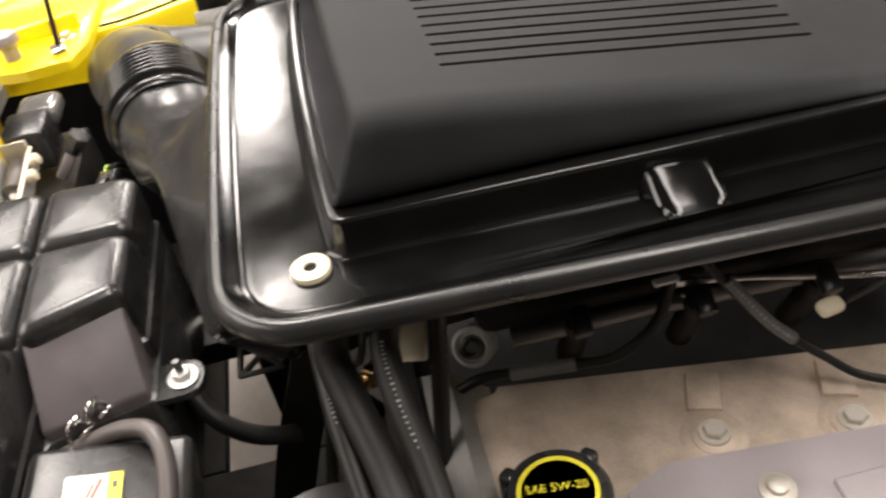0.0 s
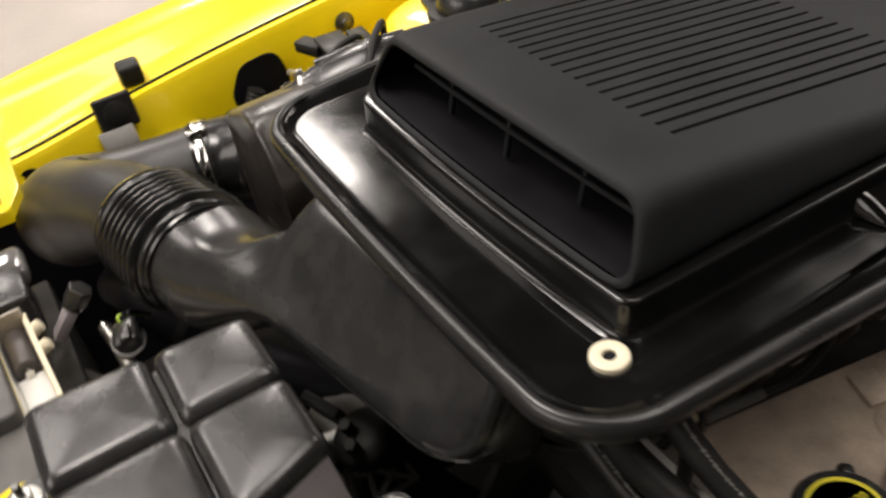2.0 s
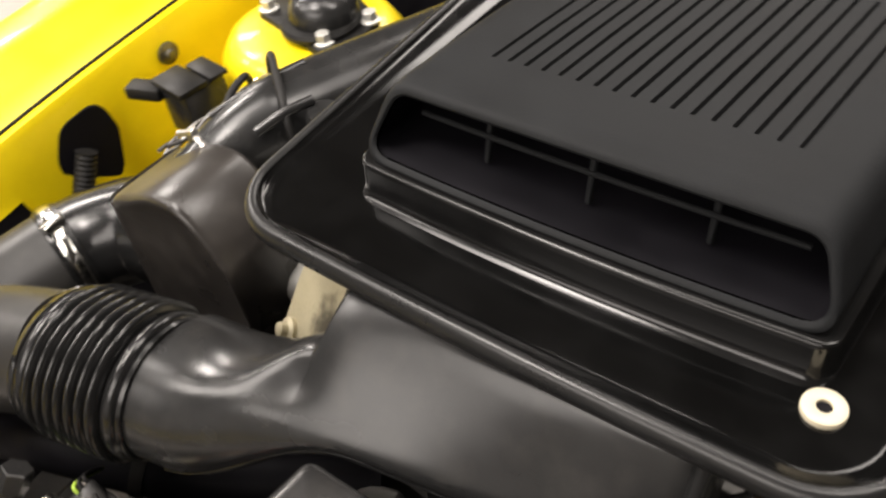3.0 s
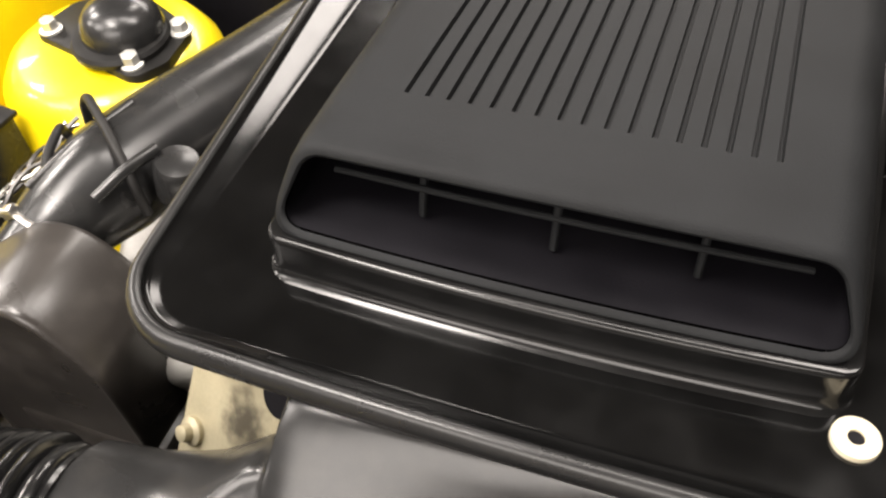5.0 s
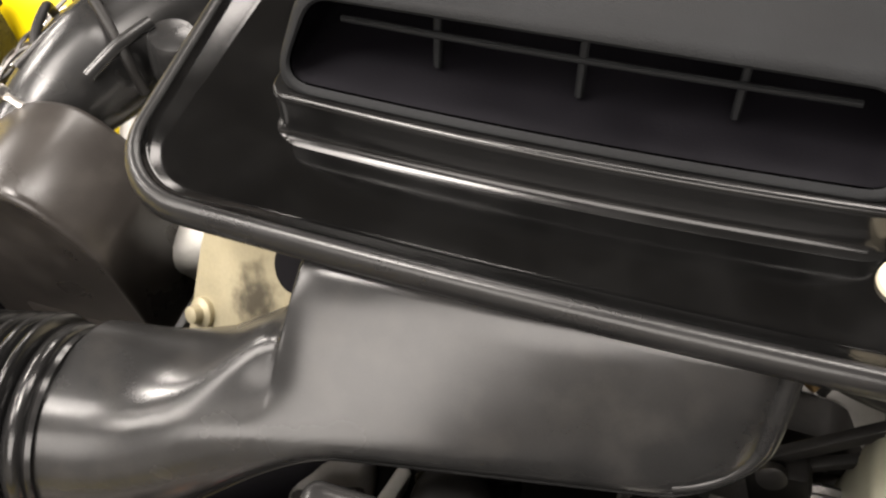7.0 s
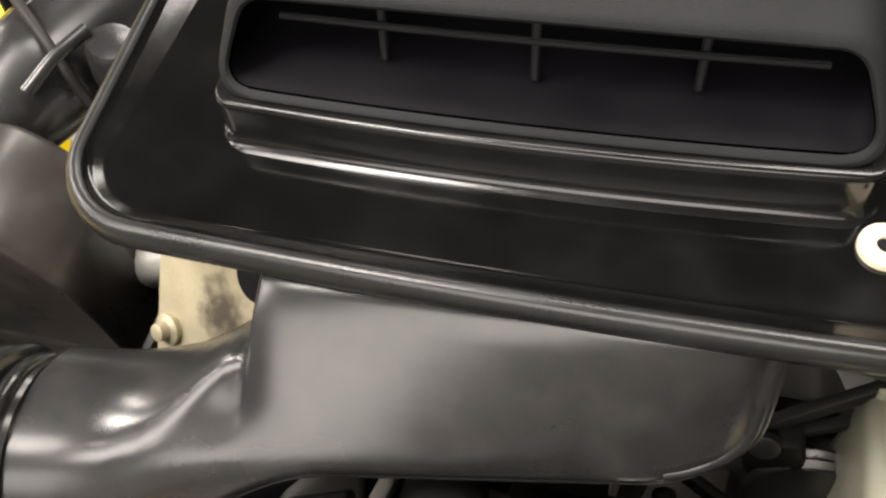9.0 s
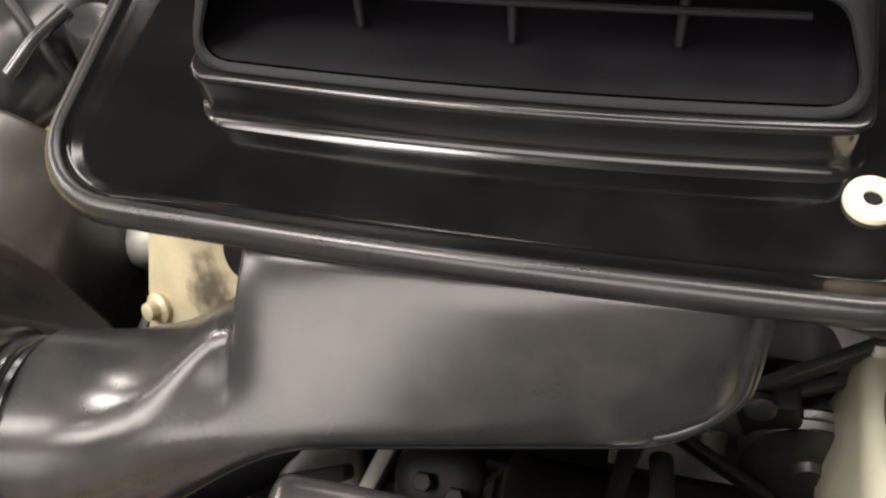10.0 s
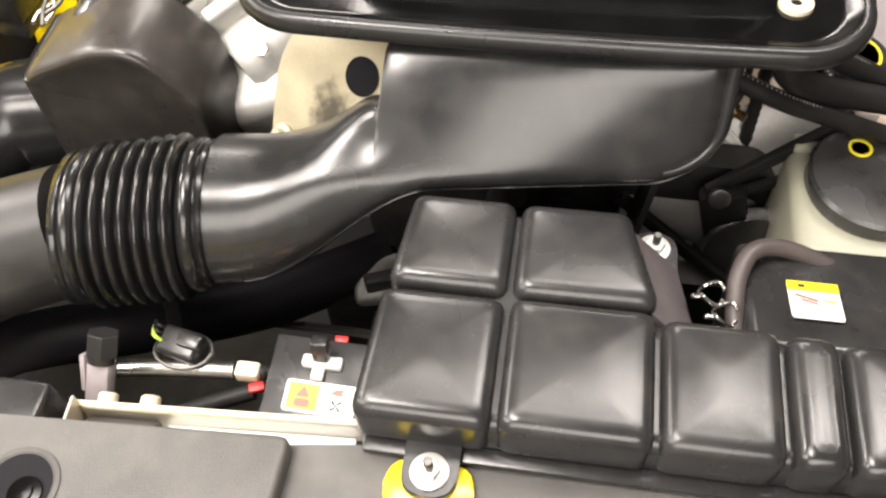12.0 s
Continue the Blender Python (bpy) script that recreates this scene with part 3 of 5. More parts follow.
def build_elbow():
    elbow = thing("intake_elbow", "satin black plastic intake elbow pipe", "pipe")
    path = spline([BELLOWS_END, (-0.450, -0.120, 0.746), (-0.520, -0.148, 0.718), (-0.572, -0.163, 0.692), (-0.600, -0.130, 0.674), (-0.605, -0.080, 0.667), (-0.602, -0.030, 0.664), (-0.597, 0.019, 0.664), (-0.580, 0.060, 0.666), (-0.54, 0.095, 0.672), (-0.46, 0.105, 0.680)], 10)

    def girth(t):
        """Widest round the bend."""
        return 0.0545 + 0.0050 * min(1.0, t * 2.2) + 0.0095 * math.exp(-((t - 0.46) / 0.15) ** 2)

    part("pipe", tube(path[:72], girth, 40, raw=True), ELBOW_SATIN, elbow, sharp=60)
    part("return_hose", tube(path[70:], 0.0605, 36, raw=True), BLACK_BELLOWS, elbow, "black rubber return hose", sharp=60)
    part("moulded_ridge", tube([(-0.41, -0.150, 0.778), (-0.46, -0.168, 0.764), (-0.50, -0.185, 0.748)], 0.0022, 8, 6), ELBOW_SATIN, elbow)
    clamp = thing("hose_clamp", "polished steel worm-drive hose clamp round the intake pipe", "clamp")
    m = along(path[70], path[74])
    part("rubber_cuff", lathe([(0.0595, -0.014), (0.0622, -0.012), (0.0630, 0.0), (0.0622, 0.012), (0.0595, 0.014)], 44, matrix=m), BLACK_BELLOWS, clamp, "black rubber cuff")
    part("band", lathe([(0.0628, -0.0065), (0.0642, -0.0065), (0.0648, -0.005), (0.0642, -0.0035), (0.0642, 0.0035), (0.0648, 0.005), (0.0642, 0.0065), (0.0628, 0.0065)], 44, matrix=m), CHROME, clamp)
    part("screw_housing", rbox(0.012, 0.024, 0.010, 0.002, 2, at=m @ Vector((-0.020, 0.064, 0.0))), STEEL, clamp)


build_elbow()


def build_resonator():
    box = thing("resonator_box", "satin black plastic resonator box with arched top", "air box")
    prof = [(-0.467, 0.58), (-0.467, 0.780), (-0.463, 0.797), (-0.451, 0.808), (-0.425, 0.820), (-0.400, 0.832), (-0.381, 0.838), (-0.358, 0.838), (-0.342, 0.830), (-0.325, 0.812), (-0.311, 0.790), (-0.303, 0.755), (-0.295, 0.58)]
    ring = [Vector((x, 0, z)) for x, z in prof]
    mid = Vector((-0.380, 0, 0.70))
    rings = []
    for y, k, up in ((0.0370, 0.80, 0), (0.0335, 0.90, 0), (0.0318, 0.955, 0), (0.0322, 0.970, 0), (0.0336, 0.984, 0), (0.0360, 0.994, 0), (0.0395, 1.0, 0), (0.06, 1.0, 0.001), (0.112, 0.995, 0.002), (0.118, 0.97, 0.002), (0.122, 0.92, 0)):
        pts = [mid + (p - mid) * k for p in ring]
        fine = spline(pts, 4)
        rings.append([Vector((p.x, y, p.z + up)) for p in fine])
    part("box_body", loft(rings), RESONATOR_BLACK, box, sharp=50)
    part("foot", rbox(0.150, 0.090, 0.05, 0.008, 2, at=(-0.366, 0.080, 0.645)), RESONATOR_BLACK, box)
    return box


build_resonator()


# ---- breather tube along the tray ----
def build_breather():
    t = thing("breather_tube", "satin black moulded air tube beside the scoop tray", "pipe")
    path = [(-0.432, 0.075, 0.772), (-0.410, 0.122, 0.799), (-0.393, 0.185, 0.807), (-0.370, 0.27, 0.804), (-0.335, 0.38, 0.797), (-0.30, 0.50, 0.79), (-0.25, 0.62, 0.79)]
    part("tube", tube(path, lambda s: 0.0325 + 0.0155 * min(1, max(0, s - 0.14) * 5), 32, 12), BLACK_SATIN, t, sharp=60)
    part("sleeve_edge", lathe([(0.0335, -0.003), (0.0368, -0.002), (0.0368, 0.002), (0.0335, 0.003)], 32, matrix=along((-0.4023, 0.150, 0.803), (-0.393, 0.185, 0.807))), BLACK_SATIN, t)
    for a, b in (((-0.422, 0.140, 0.838), (-0.386, 0.240, 0.852)), ((-0.364, 0.146, 0.838), (-0.338, 0.200, 0.850))):
        part("rib", tube([a, ((a[0] + b[0]) / 2, (a[1] + b[1]) / 2, (a[2] + b[2]) / 2 + 0.003), b], 0.0052, 12, 5), BLACK_SATIN, t)
    part("tie", tube([(-0.444, 0.240, 0.815), (-0.440, 0.240, 0.838), (-0.424, 0.232, 0.855), (-0.398, 0.212, 0.860), (-0.370, 0.190, 0.858), (-0.348, 0.172, 0.842), (-0.338, 0.165, 0.81)], 0.0042, 10, 6), BLACK_RUBBER, t)
    part("tie", tube([(-0.447, 0.222, 0.800), (-0.446, 0.214, 0.828), (-0.434, 0.200, 0.845), (-0.424, 0.172, 0.845), (-0.418, 0.155, 0.836)], 0.0040, 10, 6), BLACK_RUBBER, t)
    part("side_plug", lathe([(0.020, -0.030), (0.020, 0.0), (0.017, 0.005), (0.008, 0.007), (0.0, 0.007)], 28, (-0.322, 0.198, 0.838), (0, 12, 0)), BLACK_SATIN, t)
    wires = thing("braided_wires", "bundle of thin twisted wires beside the breather tube", "wire")
    for k in range(4):
        part("strand", tube([(-0.478 - 0.006 * k + 0.003 * math.sin(q * 1.6 + k), 0.115 + 0.018 * q, 0.795 - 0.004 * k + 0.004 * math.cos(q * 1.6 + 2 * k)) for q in range(9)], 0.0021, 6, 4), STEEL if k % 2 else STEEL_DARK, wires)
    clamp = thing("hose_clamp", "shiny steel band clamp on the breather tube", "clamp")
    part("band", lathe([(0.0330, -0.007), (0.0358, -0.007), (0.0366, -0.0045), (0.0350, 0.0), (0.0366, 0.0045), (0.0358, 0.007), (0.0330, 0.007)], 40, matrix=along((-0.4098, 0.1225, 0.7993), (-0.401, 0.158, 0.804))), STEEL, clamp)
    part("ear", rbox(0.012, 0.010, 0.010, 0.002, 2, at=(-0.425, 0.118, 0.8330), turn=(0, -25, 10)), STEEL, clamp)
    part("screw", lathe([(0.0035, 0), (0.0035, 0.022)], 12, matrix=along((-0.442, 0.114, 0.830), (-0.41, 0.118, 0.838))), STEEL, clamp)


build_breather()


# ---- coolant reservoir in ribbed black plastic ----
def inset(poly, d):
    """A convex outline, anticlockwise, with its edges moved inward."""
    out, n = [], len(poly)
    for i in range(n):
        a, b, c = Vector(poly[i - 1]), Vector(poly[i]), Vector(poly[(i + 1) % n])
        u, v = (b - a).normalized(), (c - b).normalized()
        nu, nv = Vector((-u.y, u.x)), Vector((-v.y, v.x))
        k = 1 + nu.dot(nv)
        out.append(b + (nu + nv) * (d / k))
    return out


def pillow(outline, z0, z1, r=0.010, corner=0.010, dome=0.0042):
    """A moulded panel with rolled edges and a slightly domed top."""
    rings = []
    for a in (0, 18, 36, 54, 72, 90):
        d = r * (1 - math.cos(radians(a)))
        z = z1 - r + r * math.sin(radians(a))
        rings.append([Vector((p[0], p[1], z)) for p in rounded(inset(outline, d), max(0.002, corner - d * 0.4), 6)])
    rings.insert(0, [Vector((p.x, p.y, z0)) for p in rings[0]])
    low = min(abs(outline[0][0] - outline[1][0]), abs(outline[1][1] - outline[2][1])) / 2
    for k in range(1, 9):
        rings.append([Vector((p[0], p[1], z1)) for p in rounded(inset(outline, r + (low - r - 0.001) * 0.94 * k / 8), 0.003, 6)])
    xs, ys = [p[0] for p in outline], [p[1] for p in outline]
    cx, cy, hx, hy = (min(xs) + max(xs)) / 2, (min(ys) + max(ys)) / 2, (max(xs) - min(xs)) / 2, (max(ys) - min(ys)) / 2
    for ring in rings:
        for p in ring:
            if p.z > z1 - r * 0.9:
                u, v = min(1, abs(p.x - cx) / hx), min(1, abs(p.y - cy) / hy)
                p.z += dome * ((1 - u * u) * (1 - v * v)) ** 0.6
    return loft(rings)


def build_reservoir():
    tank = thing("ribbed_air_box", "moulded black plastic box with ribbed pillow panels", "air box")
    z0, z1 = 0.800, 0.836
    body = [(-0.097, -0.252), (0.300, -0.252), (0.300, -0.165), (0.128, -0.160), (0.110, -0.079), (-0.088, -0.082)]
    deck = [(-0.097, -0.252), (0.300, -0.252), (0.300, -0.165), (0.086, -0.162), (0.064, -0.081), (-0.088, -0.082)]
    part("housing", loft([[Vector((p[0], p[1], z)) for p in rounded(inset(body, d), 0.010, 5)] for d, z in ((-0.004, 0.66), (-0.004, 0.758), (-0.002, 0.762), (0.004, 0.764))]), BLACK_BOX, tank)
    part("deck", loft([[Vector((p[0], p[1], z)) for p in rounded(inset(deck, d), 0.008, 5)] for d, z in ((-0.003, 0.762), (-0.003, 0.782), (0, 0.784), (0, 0.815), (0.002, 0.820), (0.006, 0.824), (0.010, 0.825), (0.014, 0.825))]), BLACK_BOX, tank)
    rows = [
        [(-0.098, -0.253), (-0.0155, -0.253), (-0.0155, -0.1645), (-0.094, -0.1645)],
        [(-0.0065, -0.253), (0.0835, -0.253), (0.0835, -0.1625), (-0.0065, -0.1625)],
        [(0.0925, -0.253), (0.161, -0.253), (0.161, -0.167), (0.0925, -0.166)],
        [(0.170, -0.253), (0.197, -0.253), (0.197, -0.169), (0.170, -0.168)],
        [(0.205, -0.253), (0.302, -0.253), (0.302, -0.172), (0.205, -0.170)],
        [(-0.092, -0.1555), (-0.0155, -0.1555), (-0.0155, -0.083), (-0.085, -0.083)],
        [(-0.0065, -0.1555), (0.086, -0.1545), (0.064, -0.083), (-0.0065, -0.083)],
    ]
    for o in rows:
        part("panel", pillow(inset(o, -0.0028), z0, z1, 0.0095), BLACK_BOX, tank, sharp=60)
    # This one side is set paler and mauver than the rest of the box.
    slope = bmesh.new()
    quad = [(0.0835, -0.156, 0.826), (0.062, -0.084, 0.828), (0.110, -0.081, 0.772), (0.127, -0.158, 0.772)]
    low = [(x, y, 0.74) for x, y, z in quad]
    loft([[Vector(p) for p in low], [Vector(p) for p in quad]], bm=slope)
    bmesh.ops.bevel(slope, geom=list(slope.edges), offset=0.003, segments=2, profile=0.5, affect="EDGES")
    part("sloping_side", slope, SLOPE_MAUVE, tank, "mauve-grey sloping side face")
    part("front_flange", rbox(0.40, 0.012, 0.006, 0.002, 2, at=(0.105, -0.258, 0.7915)), BLACK_BOX, tank)
    for at, turn in (((-0.048, -0.275, 0.797), 0), ((0.094, -0.058, 0.758), 180)):
        tab = part("mounting_tab", prism([(p[0], p[1]) for p in rounded([(-0.018, 0.03), (-0.018, -0.016), (0.018, -0.016), (0.018, 0.03)], [0.002, 0.015, 0.015, 0.002], 6)], -0.003, 0.003, 0.001, 1, pose(*at, 0, 0, turn)), BLACK_BOX, tank)
        up = pose(*at)
        part("washer", lathe([(0.0118, 0.003), (0.0124, 0.0036), (0.0124, 0.0048), (0.0115, 0.0052)], 28, matrix=up), ZINC_BRIGHT, tab, "bright zinc washer")
        part("nut", hexagon(0.0075, 0.0054, 0.0115, up), ZINC_BRIGHT, tab, "bright zinc nut")
        part("stud", lathe([(0.0032, 0.0115), (0.0032, 0.021), (0.0026, 0.022)], 12, matrix=up), STEEL_DARK, tab)
    return tank


build_reservoir()


# ---- radiator cover and yellow nose panel ----
def build_front():
    cover = thing("radiator_cover", "grained black plastic radiator cover panel at the front", "cover")
    left = [(-0.47, -0.43), (-0.145, -0.48), (-0.141, -0.263), (-0.336, -0.2745), (-0.405, -0.272)]
    right = [(-0.165, -0.48), (0.34, -0.48), (0.34, -0.258), (-0.10, -0.258), (-0.165, -0.2655)]
    part("raised_panel", prism([(p[0], p[1]) for p in rounded(left, 0.008, 4)], 0.786, 0.8010, 0.004, 3), COVER_BLACK, cover)
    part("main_panel", prism([(p[0], p[1]) for p in rounded(right, 0.006, 4)], 0.765, 0.7858, 0.003, 3), COVER_BLACK, cover)
    for x, y in ((-0.305, -0.320), (0.10, -0.36)):
        z = 0.8008 if x < 0 else 0.7858
        h = part("dimple", lathe([(0.0265, 0.0), (0.0262, 0.0012), (0.0235, 0.0022), (0.0222, 0.0014), (0.0215, 0.0004)], 32, (x, y, z), caps=False), COVER_BLACK, cover)
        # Flat black disc paints the shade of a recess that isn't cut.
        part("recess", lathe([(0.0218, 0.0002), (0.0218, 0.0007), (0.0, 0.0007)], 32, (x, y, z)), BLACK_DEEP, h, "black disc painted as the hole's shade")
        part("push_clip", lathe([(0.0115, 0.0007), (0.0110, 0.0022), (0.0060, 0.0024), (0.0055, 0.0040), (0.0, 0.0042)], 24, (x + 0.006, y - 0.004, z)), BLACK_GLOSS, h)
    # Black sliver for the slot's dark inside, laid on the panel.
    part("slot", prism([(p[0], p[1]) for p in rounded([(-0.012, -0.004), (0.012, -0.004), (0.012, 0.004), (-0.012, 0.004)], 0.003, 4)], 0.8008, 0.8014, 0, 1, pose(-0.392, -0.338, 0, 0, 0, -70)), BLACK_DEEP, cover)
    nose = thing("nose_panel", "glossy yellow painted body panel round the radiator", "body panel")
    part("tab", prism([(p[0], p[1]) for p in rounded([(-0.077, -0.302), (-0.019, -0.302), (-0.019, -0.264), (-0.077, -0.264)], 0.022, 6)], 0.785, 0.7925, 0.002, 2), YELLOW, nose)
    part("edge_strip", prism([(-0.337, -0.283), (-0.165, -0.2743), (-0.165, -0.2693), (-0.337, -0.2775)], 0.745, 0.7855, 0.001, 1), YELLOW, nose)
    part("support_corner", prism([(p[0], p[1]) for p in rounded([(-0.68, -0.37), (-0.52, -0.37), (-0.502, -0.28), (-0.508, -0.222), (-0.55, -0.205), (-0.73, -0.20)], 0.012, 5)], 0.752, 0.766, 0.004, 2), YELLOW, nose)
    part("corner_rib", rbox(0.016, 0.13, 0.03, 0.005, 2, at=(-0.600, -0.285, 0.772), turn=(0, 0, 12)), YELLOW, nose)
    part("bump_stop", lathe([(0.010, -0.028), (0.011, -0.004), (0.0165, -0.002), (0.0175, 0.004), (0.0150, 0.0105), (0.008, 0.0135), (0.0, 0.014)], 28, (-0.5505, -0.302, 0.790)), COIL_GREY, nose, "grey rubber bump stop")
    part("front_lip", rbox(0.012, 0.11, 0.02, 0.003, 2, at=(-0.425, -0.40, 0.786), turn=(0, 0, -55)), YELLOW, nose)
    part("bolt", lathe([(0.012, 0), (0.012, 0.003), (0.007, 0.004), (0.007, 0.009), (0.005, 0.010)], 20, (-0.575, -0.235, 0.766)), STEEL, nose)
    lamp = thing("headlamp", "clear car headlamp with grey trim beside the fender", "headlamp")
    part("lens", prism([(p[0], p[1]) for p in rounded([(-0.53, -0.455), (-0.655, -0.405), (-0.70, -0.45), (-0.66, -0.54), (-0.52, -0.58)], 0.02, 6)], 0.68, 0.738, 0.012, 4), LAMP_GLASS, lamp)
    part("trim", tube([(-0.49, -0.44, 0.742), (-0.56, -0.430, 0.744), (-0.64, -0.392, 0.746), (-0.672, -0.39, 0.744)], 0.009, 10, 6), COIL_GREY, lamp)
    rail = thing("latch_bracket", "bright steel hood latch bracket behind the radiator cover", "bracket")
    m = pose(-0.205, -0.250, 0.748, 0, 0, 3.4)
    for y, x0, x1 in ((-0.0195, -0.105, 0.095), (0.0095, -0.112, 0.105)):
        part("side_plate", rbox(x1 - x0, 0.0022, 0.026, 0.0008, 1, at=((x0 + x1) / 2, y, 0)), ZINC_BRIGHT, rail).matrix_local = m
    part("top_flange", rbox(0.214, 0.005, 0.0022, 0.0008, 1, at=(-0.004, 0.0115, 0.0135)), CREAM, rail, "pale painted flange").matrix_local = m
    part("base_plate", rbox(0.140, 0.0265, 0.003, 0.0008, 1, at=(0.025, -0.005, -0.008)), WHITE_LABEL, rail, "white plate").matrix_local = m
    # Slot is a black chip on the plate, its darkness only coloured.
    part("slot", rbox(0.006, 0.011, 0.001, 0.0003, 1, at=(0.006, -0.005, -0.0060)), BLACK_DEEP, rail).matrix_local = m
    part("roller", lathe([(0.0115, -0.026), (0.0125, -0.024), (0.0125, 0.024), (0.0115, 0.026)], 24, matrix=m @ pose(-0.074, -0.005, -0.002, 0, 90, 0)), PIPE_BROWN, rail, "dark brown roller")
    part("pin", lathe([(0.0042, -0.032), (0.0042, 0.032)], 12, matrix=m @ pose(-0.074, -0.005, -0.002, 0, 90, 0)), STEEL, rail)
    part("end_plate", rbox(0.0025, 0.030, 0.040, 0.0008, 1, at=(-0.106, -0.003, 0.006)), ZINC_DULL, rail).matrix_local = m
    for x in (-0.088, -0.056):
        part("bolt_head", lathe([(0.0050, 0), (0.0075, 0.002), (0.0070, 0.011), (0.005, 0.0125)], 16, matrix=m @ pose(x, 0.011, 0.006, -70, 0, 0)), CREAM, rail, "pale bolt head")
        part("bolt_tip", lathe([(0.004, 0), (0.004, 0.010), (0.003, 0.011)], 12, matrix=m @ pose(x + 0.01, -0.020, 0.004, 90, 0, 0)), STEEL, rail)
    latch = thing("latch_box", "black plastic latch box with clear glossy cap", "latch")
    part("case", rbox(0.060, 0.050, 0.050, 0.005, 3, at=(-0.365, -0.258, 0.742)), BLACK_BOX, latch)
    part("cap", rbox(0.055, 0.050, 0.026, 0.010, 4, at=(-0.413, -0.252, 0.752)), SMOKY_CAP, latch, "smoky glossy cap")


build_front()


# ---- fender ----
def build_fender():
    fender = thing("fender", "glossy yellow car fender with inner apron", "fender")
    seam = spline([(-0.680, -0.405, 0.742), (-0.728, -0.31, 0.716), (-0.752, -0.2, 0.702), (-0.772, 0.0, 0.724), (-0.780, 0.2, 0.744), (-0.780, 0.45, 0.765), (-0.780, 0.75, 0.79), (-0.780, 1.05, 0.81)], 8)
    outer = spline([(-0.720, -0.455, 0.748), (-0.80, -0.36, 0.750), (-0.875, -0.23, 0.752), (-0.93, -0.05, 0.757), (-0.95, 0.2, 0.77), (-0.955, 0.48, 0.79), (-0.955, 0.8, 0.81), (-0.955, 1.1, 0.83)], 8)
    rings = []
    for s, o in zip(seam, outer):
        w = o - s
        flat = Vector((w.x, w.y, 0))
        d = flat.normalized() if flat.length else Vector((-1, 0, 0))
        L = flat.length
        prof = [(0.002, -0.020), (0.0, -0.004), (0.003, 0.0), (0.16 * L, 0.004), (0.30 * L, 0.010 + 0.1 * w.z), (0.42 * L, 0.020 + 0.35 * w.z), (0.56 * L, 0.020 + 0.6 * w.z), (0.72 * L, w.z * 0.9 + 0.012),
                (0.86 * L, w.z + 0.008), (0.96 * L, w.z), (1.02 * L, w.z - 0.02), (1.06 * L, w.z - 0.08), (1.10 * L, w.z - 0.35), (1.05 * L, w.z - 0.5)]
        rings.append([Vector((s.x + d.x * a, s.y + d.y * a, s.z + h)) for a, h in prof])
    part("outer_skin", loft(rings, closed=False), YELLOW, fender, sharp=40)
    # apron with its openings
    wall = []
    for s in seam:
        wall.append([Vector((s.x + 0.006, s.y, s.z + 0.0015)), Vector((s.x + 0.016, s.y, s.z - 0.001)), Vector((s.x + 0.020, s.y, s.z - 0.010)), Vector((s.x + 0.022, s.y, s.z - 0.06)), Vector((s.x + 0.026, s.y, s.z - (0.075 if s.y < 0.06 else 0.19)))])
    part("apron", loft(wall, closed=False), YELLOW, fender, sharp=40)
    liner = [[Vector((s.x + 0.024, s.y, s.z - (0.07 if s.y < 0.06 else 0.18))), Vector((s.x + 0.035, s.y, s.z - 0.2)), Vector((s.x + 0.05, s.y, s.z - 0.42))] for s in seam]
    part("splash_liner", loft(liner, closed=False), BLACK_DEEP, fender, "black splash liner")
    part("seam_gap", tube([(p.x + 0.0045, p.y, p.z + 0.0015) for p in seam[8:]], 0.003, 6, 1, raw=True), BLACK_DEEP, fender)
    # Openings are black plates on the apron; their inner shade is painted.
    oval = rounded([(0.112, 0.585), (0.113, 0.660), (0.135, 0.700), (0.198, 0.706), (0.208, 0.655), (0.190, 0.585)], 0.032, 8)
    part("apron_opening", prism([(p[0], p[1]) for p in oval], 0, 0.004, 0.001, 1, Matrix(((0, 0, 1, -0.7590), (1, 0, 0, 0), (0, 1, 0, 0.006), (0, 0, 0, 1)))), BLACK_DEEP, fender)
    part("apron_hose", lathe([(0.0125 + 0.0018 * (q % 2), 0.0035 * q) for q in range(26)], 16, matrix=along((-0.744, 0.106, 0.590), (-0.742, 0.150, 0.671))), BLACK_RUBBER, fender, "ribbed black hose in the opening")
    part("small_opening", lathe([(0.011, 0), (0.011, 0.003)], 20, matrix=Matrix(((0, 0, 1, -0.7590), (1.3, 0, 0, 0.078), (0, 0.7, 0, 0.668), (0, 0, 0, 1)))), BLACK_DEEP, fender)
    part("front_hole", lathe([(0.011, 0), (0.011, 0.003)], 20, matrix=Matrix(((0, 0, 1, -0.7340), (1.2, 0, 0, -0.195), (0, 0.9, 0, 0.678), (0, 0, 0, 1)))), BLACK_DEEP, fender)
    part("pad", rbox(0.030, 0.034, 0.034, 0.006, 3, at=(-0.790, -0.012, 0.742), turn=(0, 8, -4)), BLACK_RUBBER, fender, "black rubber hood bumper pad")
    strap = part("strap", rbox(0.010, 0.056, 0.052, 0.005, 3, at=(-0.744, -0.056, 0.714), turn=(0, -8, 0)), BLACK_RUBBER, fender, "black rubber strap")
    part("strap_button", lathe([(0.017, 0), (0.0165, 0.003), (0.010, 0.005), (0.0, 0.0055)], 24, matrix=along((-0.739, -0.056, 0.716), (-0.70, -0.056, 0.722))), BLACK_RUBBER, strap)
    part("strap_clip", rbox(0.010, 0.050, 0.030, 0.003, 2, at=(-0.733, -0.066, 0.680), turn=(0, -24, 0)), CAST_ALU, strap, "grey metal clip")
